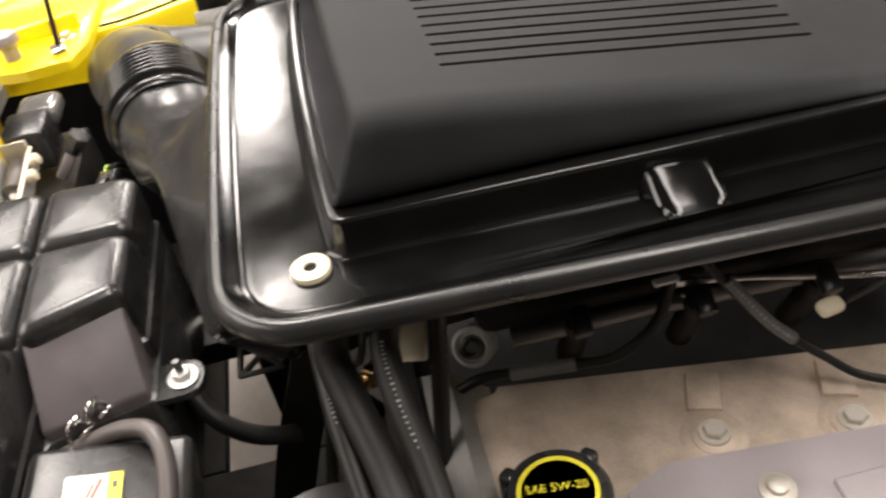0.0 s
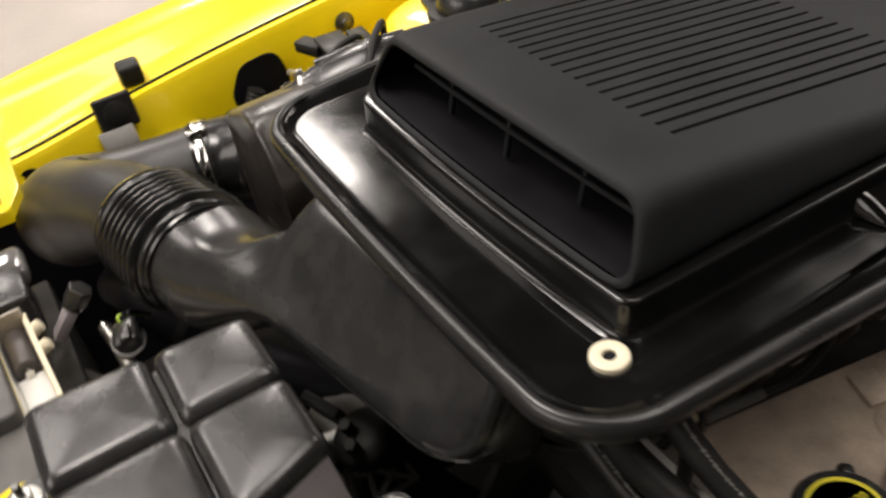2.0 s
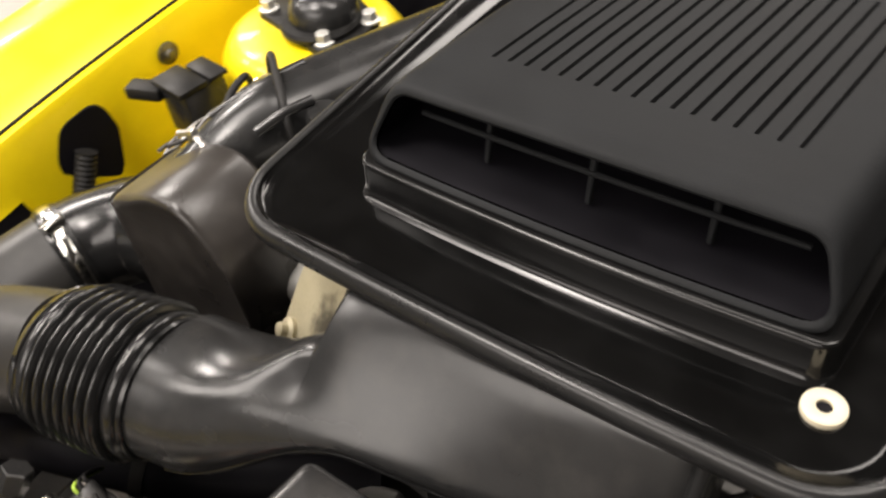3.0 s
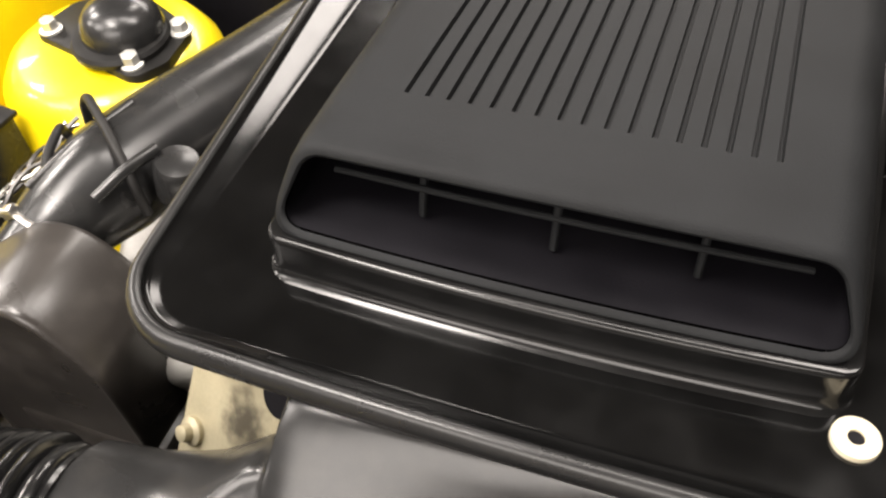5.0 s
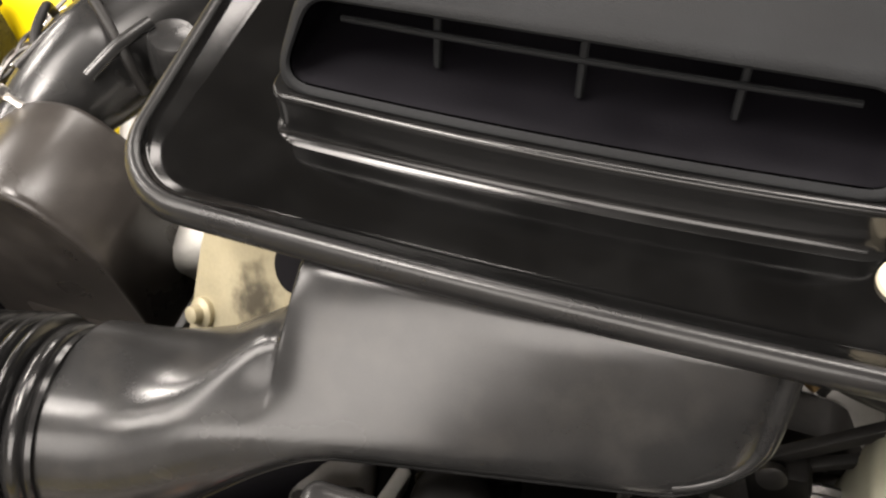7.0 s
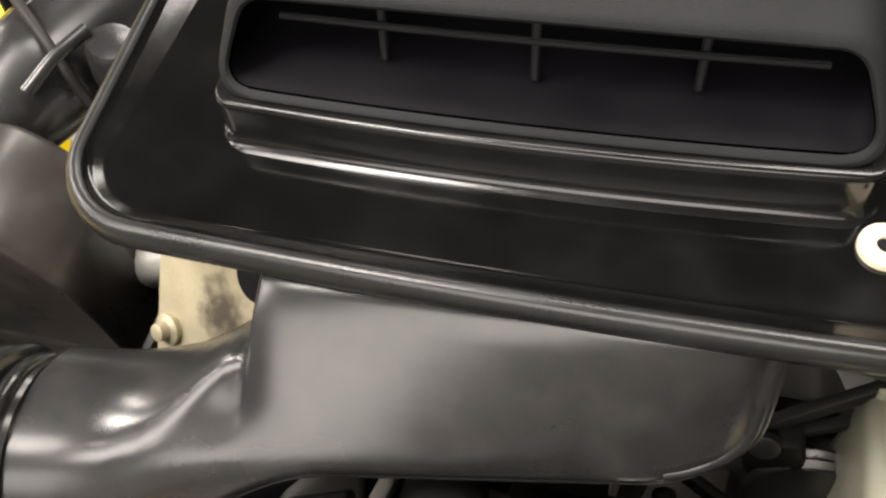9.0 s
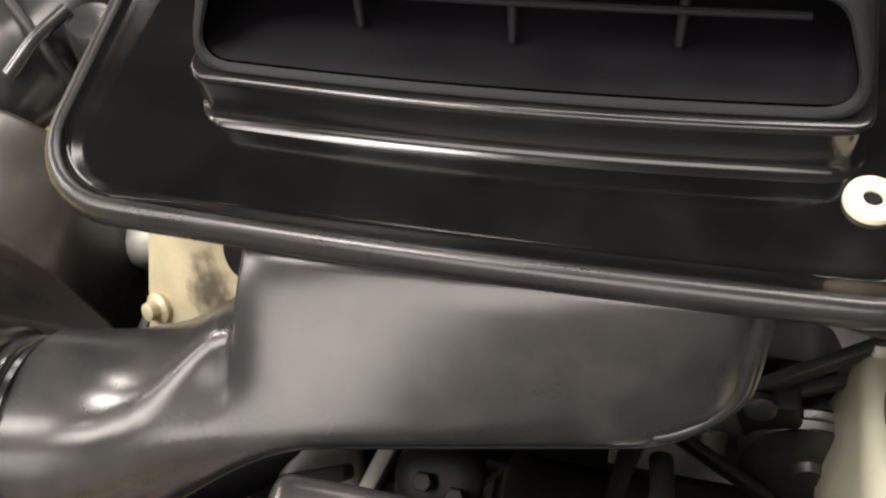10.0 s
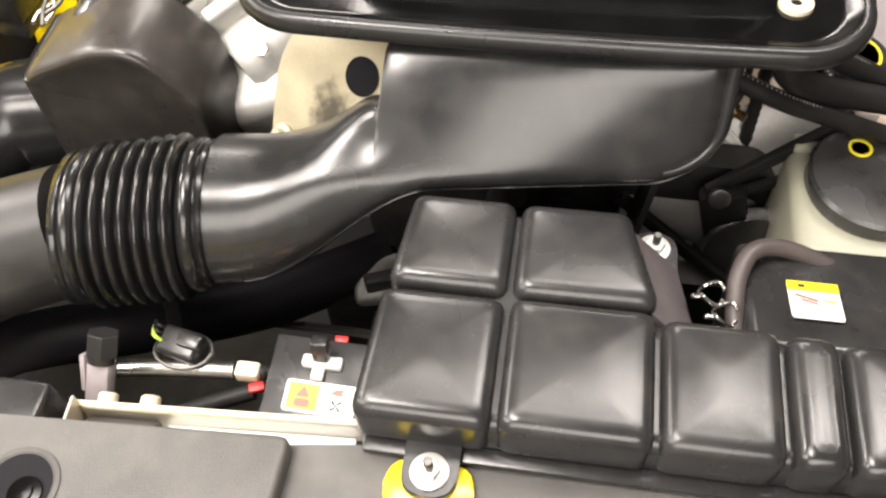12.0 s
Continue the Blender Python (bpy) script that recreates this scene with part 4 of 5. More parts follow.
    part("bolt", lathe([(0.016, 0), (0.016, 0.003), (0.008, 0.006), (0.007, 0.012), (0.004, 0.013)], 20, matrix=along((-0.757, 0.317, 0.712), (-0.6, 0.317, 0.712))), STEEL_DARK, fender)
    tower = thing("strut_tower", "glossy yellow strut tower with black top mount", "strut tower")
    prof = [(0.155, -0.25), (0.135, -0.10), (0.122, -0.03), (0.108, -0.008), (0.092, 0.0), (0.05, 0.002)]
    part("dome", lathe(prof, 48, (-0.575, 0.42, 0.752)), YELLOW, tower, sharp=60)
    plate = part("mount_plate", prism([(p[0], p[1]) for p in rounded([(-0.655, 0.400), (-0.500, 0.360), (-0.478, 0.395), (-0.484, 0.455), (-0.560, 0.492), (-0.640, 0.470)], 0.020, 6)], 0.750, 0.7615, 0.002, 2), BLACK_RUBBER, tower, "black strut mount plate")
    part("strut_ring", lathe([(0.052, 0), (0.053, 0.006), (0.050, 0.010), (0.043, 0.011)], 36, (-0.546, 0.414, 0.7610)), BLACK_RUBBER, plate)
    part("strut_cap", lathe([(0.044, 0), (0.045, 0.010), (0.041, 0.024), (0.033, 0.034), (0.018, 0.040), (0.0, 0.041)], 32, (-0.545, 0.420, 0.766)), BLACK_SATIN, plate)
    for x, y in ((-0.634, 0.408), (-0.511, 0.380), (-0.492, 0.446)):
        part("nut_flange", lathe([(0.0125, 0), (0.0125, 0.0025), (0.0100, 0.004)], 20, (x, y, 0.7615)), ZINC_BRIGHT, plate, "bright zinc flange")
        part("nut", hexagon(0.0092, 0.003, 0.0145, pose(x, y, 0.7615, 0, 0, 20)), ZINC_BRIGHT, plate, "bright zinc nut")
    relay = thing("relay_box", "small black plastic relay box on the apron", "relay")
    part("case", rbox(0.056, 0.062, 0.066, 0.003, 2, at=(-0.638, 0.265, 0.706), turn=(0, 0, -4)), BLACK_BOX, relay)
    part("lid", rbox(0.064, 0.042, 0.007, 0.0015, 2, at=(-0.641, 0.250, 0.7425), turn=(0, 0, -6)), BLACK_RUBBER, relay)
    part("lid_step", rbox(0.054, 0.026, 0.006, 0.0015, 2, at=(-0.631, 0.287, 0.7430), turn=(0, 0, -6)), BLACK_RUBBER, relay)
    part("connector", rbox(0.040, 0.050, 0.030, 0.004, 2, at=(-0.634, 0.262, 0.662), turn=(0, 0, -4)), BLACK_BOX, relay)
    part("arm", rbox(0.050, 0.026, 0.018, 0.004, 2, at=(-0.690, 0.232, 0.726), turn=(0, 0, 20)), BLACK_RUBBER, relay)
    rod = thing("prop_rod", "thin black hood prop rod rising from the yellow corner", "rod")
    part("rod_bar", tube([(-0.533, -0.240, 0.772), (-0.542, -0.239, 0.776), (-0.572, -0.229, 0.87), (-0.640, -0.208, 1.08)], 0.0038, 10, 4), BLACK_RUBBER, rod)
    part("pivot", rbox(0.028, 0.020, 0.010, 0.003, 2, at=(-0.536, -0.240, 0.770), turn=(0, 0, 20)), STEEL, rod)


build_fender()


# ---- engine ----
def build_engine():
    block = thing("engine_block", "dark oily engine block and accessories low in the bay", "engine")
    part("core", rbox(0.42, 0.62, 0.30, 0.03, 3, at=(0.06, 0.42, 0.54)), ENGINE_DARK, block)
    part("front_cover", prism([(p[0], p[1]) for p in rounded([(-0.17, 0.40), (0.24, 0.40), (0.26, 0.62), (0.20, 0.70), (-0.12, 0.70), (-0.19, 0.62)], 0.03, 5)], 0, 0.03, 0.004, 2, Matrix(((1, 0, 0, 0), (0, 0, -1, 0.115), (0, 1, 0, 0), (0, 0, 0, 1)))), ENGINE_DARK, block, "dark timing cover")
    for x0, x1, y0, y1, z0 in ((-0.77, -0.66, -0.5, -0.082, 0.29), (-0.66, -0.45, -0.5, -0.112, 0.29), (-0.45, -0.17, -0.5, -0.165, 0.29), (-0.77, -0.17, -0.082, 1.1, 0.0), (-0.17, 0.72, -0.5, 1.1, 0.0)):
        part("undertray", rbox(x1 - x0, y1 - y0, 0.306 - z0, 0.003, 1, at=((x0 + x1) / 2, (y0 + y1) / 2, (0.306 + z0) / 2)), ENGINE_DARK, block, "dark underside with an opening to the floor")
    part("bulkhead", rbox(1.40, 0.02, 0.55, 0, at=(0, 0.95, 0.55)), ENGINE_DARK, block)
    part("radiator_core", rbox(0.80, 0.05, 0.42, 0.004, 2, at=(-0.05, -0.245, 0.49)), ENGINE_DARK, block)
    part("side_wall", rbox(0.02, 1.5, 0.5, 0, at=(0.70, 0.3, 0.5)), ENGINE_DARK, block)
    vc = thing("valve_cover", "weathered brown-grey cast valve cover", "valve cover")
    part("cover_body", prism([(p[0], p[1]) for p in rounded([(0.137, 0.146), (0.36, 0.136), (0.42, 0.20), (0.42, 0.80), (0.255, 0.80)], 0.026, 7)], 0.60, 0.716, 0.014, 5), CAST_BROWN, vc)
    coil = part("coil_cover", prism([(p[0], p[1]) for p in rounded([(0.272, 0.226), (0.42, 0.215), (0.42, 0.80), (0.302, 0.80), (0.254, 0.266)], 0.014, 6)], 0.716, 0.731, 0.006, 3), COIL_GREY, vc, "mauve-grey coil cover plate")
    part("screw", lathe([(0.012, 0), (0.012, 0.002), (0.007, 0.003), (0.007, 0.007), (0.005, 0.008)], 20, (0.293, 0.325, 0.731)), ZINC_DULL, coil)
    part("raised_pad", rbox(0.03, 0.07, 0.004, 0.0015, 1, at=(0.312, 0.395, 0.732)), COIL_GREY, coil)
    for x, y in ((0.234, 0.310), (0.251, 0.404)):
        boss = part("bolt_boss", lathe([(0.0165, -0.004), (0.0165, 0.003), (0.014, 0.0045), (0.0, 0.0045)], 28, (x, y, 0.716)), CAST_BROWN, vc)
        part("bolt", hexagon(0.0082, 0.0045, 0.0115, pose(x, y, 0.716)), ZINC_DULL, boss, "zinc flange bolt")
        part("flange", lathe([(0.0115, 0.0045), (0.0110, 0.0062), (0.008, 0.0064)], 24, (x, y, 0.716)), ZINC_DULL, boss)
        part("rib", rbox(0.034, 0.024, 0.008, 0.0015, 2, at=(x - 0.038, y + 0.008, 0.7165), turn=(0, 0, -19)), CAST_BROWN, vc)
        part("boss_skirt", lathe([(0.0250, -0.006), (0.0235, 0.0), (0.0200, 0.0022), (0.0165, 0.0024)], 28, (x, y, 0.716)), CAST_BROWN, vc)
    cap = thing("oil_filler_cap", "black oil filler cap with yellow ring and printed grade", "oil cap")
    at = (0.271, 0.187, 0.716)
    part("cap_body", lathe([(0.030, 0), (0.031, 0.018), (0.034, 0.022), (0.035, 0.026), (0.035, 0.038), (0.032, 0.042), (0.0, 0.042)], 40, at), BLACK_BOX, cap)
    for x, y, a in ((0.249, 0.214, 50), (0.249, 0.160, -50)):
        part("grip_lug", rbox(0.012, 0.012, 0.028, 0.004, 3, at=(x, y, 0.744), turn=(0, 0, a)), BLACK_BOX, cap)
    part("ring_mark", lathe([(0.0235, 0.042), (0.0235, 0.0424), (0.0265, 0.0424), (0.0265, 0.042)], 40, at), MARK_YELLOW, cap, "yellow printed ring")
    text_on("grade_print", "SAE 5W-20", 0.0085, pose(0.268, 0.187, 0.7585, 0, 0, 82), MARK_YELLOW, cap)
    cable = thing("control_cable", "thin black cable with printed sleeve across the valve cover", "cable")
    sleeve = [(0.1950, 0.3285, 0.829), (0.1985, 0.344, 0.806), (0.2035, 0.361, 0.783), (0.2085, 0.376, 0.768)]
    part("cable_body", tube([(0.180, 0.295, 0.885), (0.191, 0.312, 0.850), (0.198, 0.338, 0.812), (0.204, 0.363, 0.780), (0.216, 0.395, 0.752), (0.230, 0.430, 0.730), (0.25, 0.50, 0.724), (0.27, 0.62, 0.73)], 0.0032, 10, 8), BLACK_RUBBER, cable)
    part("sleeve", tube(sleeve, 0.0046, 12, 6), BRAID, cable, "grey printed sleeve")
    print_marks(sleeve, 0.0046, (2, 70, 4), (0.80, -0.20, 0.60), cable)
    plug = thing("sensor_plug", "pale grey round sensor plug beside the valve cover", "sensor")
    part("plug_body", lathe([(0.010, -0.02), (0.0165, -0.018), (0.0165, 0.0), (0.013, 0.003), (0.011, 0.0), (0.0, 0.0)], 24, matrix=along((0.122, 0.163, 0.745), (0.19, 0.13, 0.80))), WHITE_LABEL, plug)
    part("plug_core", lathe([(0.0105, -0.002), (0.0095, 0.004), (0.006, 0.006), (0.004, 0.003), (0.0, 0.003)], 20, matrix=along((0.122, 0.163, 0.745), (0.19, 0.13, 0.80))), STEEL_DARK, plug, "dark metal core")


build_engine()


# ---- brackets, casting and tank round the duct ----
def build_small():
    plate = thing("zinc_bracket", "yellow-zinc plated steel bracket plate with round hole", "bracket")
    o = [Vector((0.0, -0.035)), Vector((0.100, -0.035)), Vector((0.135, 0.020)), Vector((0.135, 0.084))] + [Vector((0.052 - 0.054 * math.sin(radians(10 * q)), 0.022 + 0.062 * math.cos(radians(10 * q)))) for q in range(10)]
    e1, e2 = Vector((1, -0.5, 0)), Vector((0.15, 0.75, 1.0))
    face = e2.cross(e1).normalized()
    if face.y > 0:
        face = -face
    lay = Matrix(((e1.x, e2.x, face.x, -0.240), (e1.y, e2.y, face.y, 0.040), (e1.z, e2.z, face.z, 0.770), (0, 0, 0, 1)))
    # Plate has one ragged darker patch below and left of the hole.
    part("plate", prism([(p[0], p[1]) for p in o], -0.004, 0, 0.0008, 1, lay), dark_patched(ZINC_GOLD, lay @ Vector((0.054, 0.022, 0.0)), 0.038), plate)
    hole = lay @ Vector((0.078, 0.054, 0.0))
    # Hole isn't cut: a black disc carries its dark inside.
    part("hole", lathe([(0.0165, -0.001), (0.0165, 0.0012)], 28, matrix=along(hole, hole + face)), BLACK_DEEP, plate)
    at = lay @ Vector((0.012, -0.010, 0.0))
    part("bolt", lathe([(0.011, 0), (0.011, 0.004), (0.007, 0.006), (0.006, 0.012), (0.004, 0.013)], 16, matrix=along(at, at + face)), ZINC_GOLD, plate)
    body = thing("throttle_casting", "pale cast aluminium throttle body beside the bracket", "casting")
    part("casting", rbox(0.15, 0.13, 0.20, 0.022, 4, at=(-0.285, 0.180, 0.655), turn=(18, -8, 22)), CAST_PALE, body)
    part("barrel", lathe([(0.040, 0), (0.046, 0.008), (0.046, 0.090), (0.038, 0.10)], 36, matrix=along((-0.315, 0.135, 0.735), (-0.215, 0.250, 0.775))), CAST_PALE, body)
    part("flange", rbox(0.016, 0.075, 0.060, 0.006, 3, at=(-0.300, 0.155, 0.785), turn=(10, 15, -40)), CAST_PALE, body)
    part("throttle_pipe", tube([(-0.330, 0.150, 0.765), (-0.315, 0.185, 0.800), (-0.285, 0.225, 0.815), (-0.25, 0.29, 0.81)], 0.014, 16, 6), CAST_ALU, body)
    part("bolt", hexagon(0.007, 0, 0.008, pose(-0.272, 0.118, 0.770, 30, 0, 0)), STEEL, body)
    part("rear_casting", rbox(0.13, 0.10, 0.22, 0.018, 3, at=(-0.405, 0.270, 0.580), turn=(8, 0, 24)), CAST_ALU, body, "grey cast metal behind the resonator")
    fuse = thing("fuse_box", "black plastic fuse box with white and yellow label", "fuse box")
    part("box", rbox(0.16, 0.11, 0.12, 0.008, 3, at=(0.235, -0.112, 0.722), turn=(-12, 0, 0)), BLACK_BOX, fuse)
    m = pose(0.2045, -0.1070, 0.7845, -13, 0, 0)
    lab = part("label", prism([(p[0], p[1]) for p in rounded([(-0.0180, -0.0185), (0.0180, -0.0185), (0.0180, 0.0185), (-0.0180, 0.0185)], 0.002, 3)], 0, 0.0008, 0, 1, m), WHITE_LABEL, fuse, "white warning label")
    part("yellow_band", rbox(0.0360, 0.0095, 0.0004, 0, at=(0, 0.0137, 0.0011)), LABEL_YELLOW, lab).matrix_local = m
    for q, (sx, sy, w, h, mt) in enumerate(((-0.006, 0.002, 0.016, 0.0022, LABEL_RED), (-0.004, -0.002, 0.012, 0.0016, LABEL_RED), (0.010, 0.000, 0.010, 0.0018, LABEL_ORANGE), (-0.008, 0.0137, 0.005, 0.003, LABEL_BLACK))):
        part("print_bar", rbox(w, h, 0.0003, 0, at=(sx, sy, 0.0012 if q < 3 else 0.0016), turn=(0, 0, -18 if q < 2 else 0)), mt, lab).matrix_local = m
    bottle = thing("coolant_bottle", "milky plastic coolant bottle with black screw cap", "bottle")
    part("vessel", loft([[Vector((p[0], p[1], z)) for p in rounded(inset([(0.211, -0.040), (0.350, -0.040), (0.350, 0.092), (0.211, 0.092)], d), 0.022 - d * 0.5, 7)] for d, z in
                         ((0.004, 0.60), (0.0, 0.62), (0.0, 0.728), (0.002, 0.735), (0.007, 0.740), (0.012, 0.741))]), WHITE_PLASTIC, bottle)
    lid = part("screw_cap", lathe([(0.054, 0.0), (0.056, 0.004), (0.056, 0.016), (0.053, 0.019), (0.030, 0.021), (0.0, 0.021)], 48, (0.276, 0.040, 0.741)), BLACK_BOX, bottle, "black screw cap")
    part("cap_ring", lathe([(0.0075, 0.0), (0.0075, 0.0008), (0.0100, 0.0008), (0.0100, 0.0)], 24, (0.263, 0.066, 0.7620)), MARK_YELLOW, lid)
    part("cap_sign", prism([(-0.008, -0.007), (0.008, -0.007), (0.0, 0.008)], 0, 0.0008, 0, 1, pose(0.288, 0.045, 0.7625, 0, 0, 30)), MARK_YELLOW, lid)
    part("lug", rbox(0.022, 0.018, 0.010, 0.003, 2, at=(0.226, 0.084, 0.742)), WHITE_PLASTIC, bottle)
    for pts, r in (([(0.165, 0.110, 0.885), (0.176, 0.078, 0.862), (0.184, 0.068, 0.838), (0.212, 0.075, 0.818), (0.258, 0.087, 0.800), (0.33, 0.10, 0.78)], 0.0115),
                   ([(0.180, 0.125, 0.885), (0.192, 0.104, 0.852), (0.222, 0.104, 0.828), (0.264, 0.112, 0.802), (0.34, 0.12, 0.76)], 0.0095),
                   ([(0.110, 0.068, 0.850), (0.138, 0.060, 0.838), (0.185, 0.060, 0.815), (0.225, 0.064, 0.798), (0.30, 0.075, 0.765)], 0.0080)):
        h = thing("rubber_hose", "black rubber hose beside the duct", "hose", "hoses beside the duct")
        part("hose_body", tube(pts, r, 18, 8), BLACK_RUBBER, h)
        if r < 0.0100:
            print_marks(pts, r, (26, 68, 2), (0.55, -0.10, 0.82), h, 0.0012)
    brass = thing("brass_fitting", "small brass hose fitting under the tray corner", "fitting")
    to = along((0.1560, 0.0840, 0.7760), (0.190, 0.060, 0.775))
    part("fitting_body", lathe([(0.0075, -0.022), (0.0075, 0.002), (0.0060, 0.004)], 18, matrix=to), BRASS, brass)
    part("hex_collar", hexagon(0.0095, -0.006, 0.000, to), BRASS, brass)
    part("nipple", lathe([(0.0042, 0.003), (0.0042, 0.012), (0.0030, 0.013)], 14, matrix=to), BRASS, brass)
    wire = thing("wire", "thin black wire curving behind the duct", "wire")
    part("wire_body", tube([(0.115, 0.050, 0.785), (0.135, 0.062, 0.782), (0.156, 0.080, 0.795), (0.160, 0.09, 0.83)], 0.0028, 8, 8), BLACK_RUBBER, wire)
    pipe = thing("bent_pipe", "brown-grey bent metal pipe over the fuse box", "pipe")
    part("pipe_body", tube([(0.152, -0.150, 0.766), (0.150, -0.118, 0.776), (0.1525, -0.090, 0.784), (0.164, -0.069, 0.787), (0.190, -0.060, 0.780), (0.230, -0.064, 0.764), (0.285, -0.082, 0.742)], 0.0068, 16, 8), PIPE_BROWN, pipe)
    for k, at in enumerate(((0.132, -0.110, 0.786), (0.142, -0.124, 0.782))):
        ring = thing("spring_clip", "bright steel spring clip on the bent pipe", "clip", "spring clips")
        part("clip_loop", tube([(at[0] + 0.009 * math.cos(a), at[1] + 0.009 * math.sin(a), at[2] + 0.004 * math.sin(2 * a)) for a in [math.radians(20 + 40 * q) for q in range(9)]], 0.0014, 8, 4), CHROME, ring)
        part("clip_ear", rbox(0.010, 0.004, 0.004, 0.001, 1, at=(at[0] - 0.010, at[1] - 0.004, at[2])), CHROME, ring)
    arm = thing("tensioner_bracket", "black steel bracket on the engine front", "bracket")
    part("upright", rbox(0.042, 0.018, 0.150, 0.005, 2, at=(0.182, 0.062, 0.628), turn=(4, -15, 0)), BLACK_RUBBER, arm)
    for name, a, b, h in (("arm", (0.150, 0.058, 0.697), (0.262, 0.098, 0.766), 0.0078), ("lower_arm", (0.165, 0.060, 0.690), (0.262, 0.094, 0.706), 0.0050), ("brace", (0.070, 0.044, 0.697), (0.182, 0.018, 0.612), 0.0070)):
        a, b = Vector(a), Vector(b)
        part(name, rbox(0.008, 2 * h, (b - a).length, 0.002, 2, at=(0, 0, (b - a).length / 2)), BLACK_RUBBER, arm).matrix_local = look_along(a, b)
    part("pivot_bolt", lathe([(0.010, 0), (0.010, 0.006), (0.007, 0.007)], 18, matrix=along((0.160, 0.051, 0.700), (0.160, -0.1, 0.758))), STEEL_DARK, arm)
    warn = thing("warning_panel", "black shroud panel with orange and white fan warning sticker", "panel")
    mm = pose(-0.151, -0.1985, 0.7155, 10, 0, -1)
    part("panel", rbox(0.115, 0.085, 0.006, 0.002, 2, at=(0.012, 0.006, -0.0036)), BLACK_BOX, warn).matrix_local = mm
    card = part("sticker", prism([(p[0], p[1]) for p in rounded([(-0.0285, -0.0125), (0.0285, -0.0125), (0.0285, 0.0125), (-0.0285, 0.0125)], 0.003, 4)], 0, 0.0006, 0, 1), WHITE_LABEL, warn, "white sticker")
    card.matrix_local = mm
    part("orange_field", rbox(0.024, 0.0205, 0.0004, 0, at=(-0.0135, 0, 0.0009)), LABEL_ORANGE, card)
    part("triangle_sign", prism([(-0.0055, -0.001), (0.0055, -0.001), (0.0, 0.008)], 0.0011, 0.0014, 0, 1, pose(-0.0135, 0.0005, 0)), LABEL_RED, card)
    part("square_sign", prism([(p[0], p[1]) for p in rounded([(-0.006, -0.0085), (0.006, -0.0085), (0.006, -0.002), (-0.006, -0.002)], 0.002, 3)], 0.0011, 0.0014, 0, 1, pose(-0.0135, 0, 0)), LABEL_RED, card)
    part("arrow_sign", prism([(-0.006, 0.0), (-0.002, 0.004), (0.005, 0.004), (0.003, 0.001), (0.006, -0.001), (0.0, -0.001)], 0.0009, 0.0012, 0, 1, pose(0.0135, 0.0045, 0)), LABEL_RED, card)
    fan = bmesh.new()
    for k in range(4):
        prism([(0, 0), (0.0055, 0.001), (0.0045, 0.0032), (0.001, 0.0015)], 0.0009, 0.0012, 0, 1, pose(0.0135, -0.0045, 0, 0, 0, 90 * k + 20), fan)
    part("fan_sign", fan, LABEL_BLACK, card)


build_small()


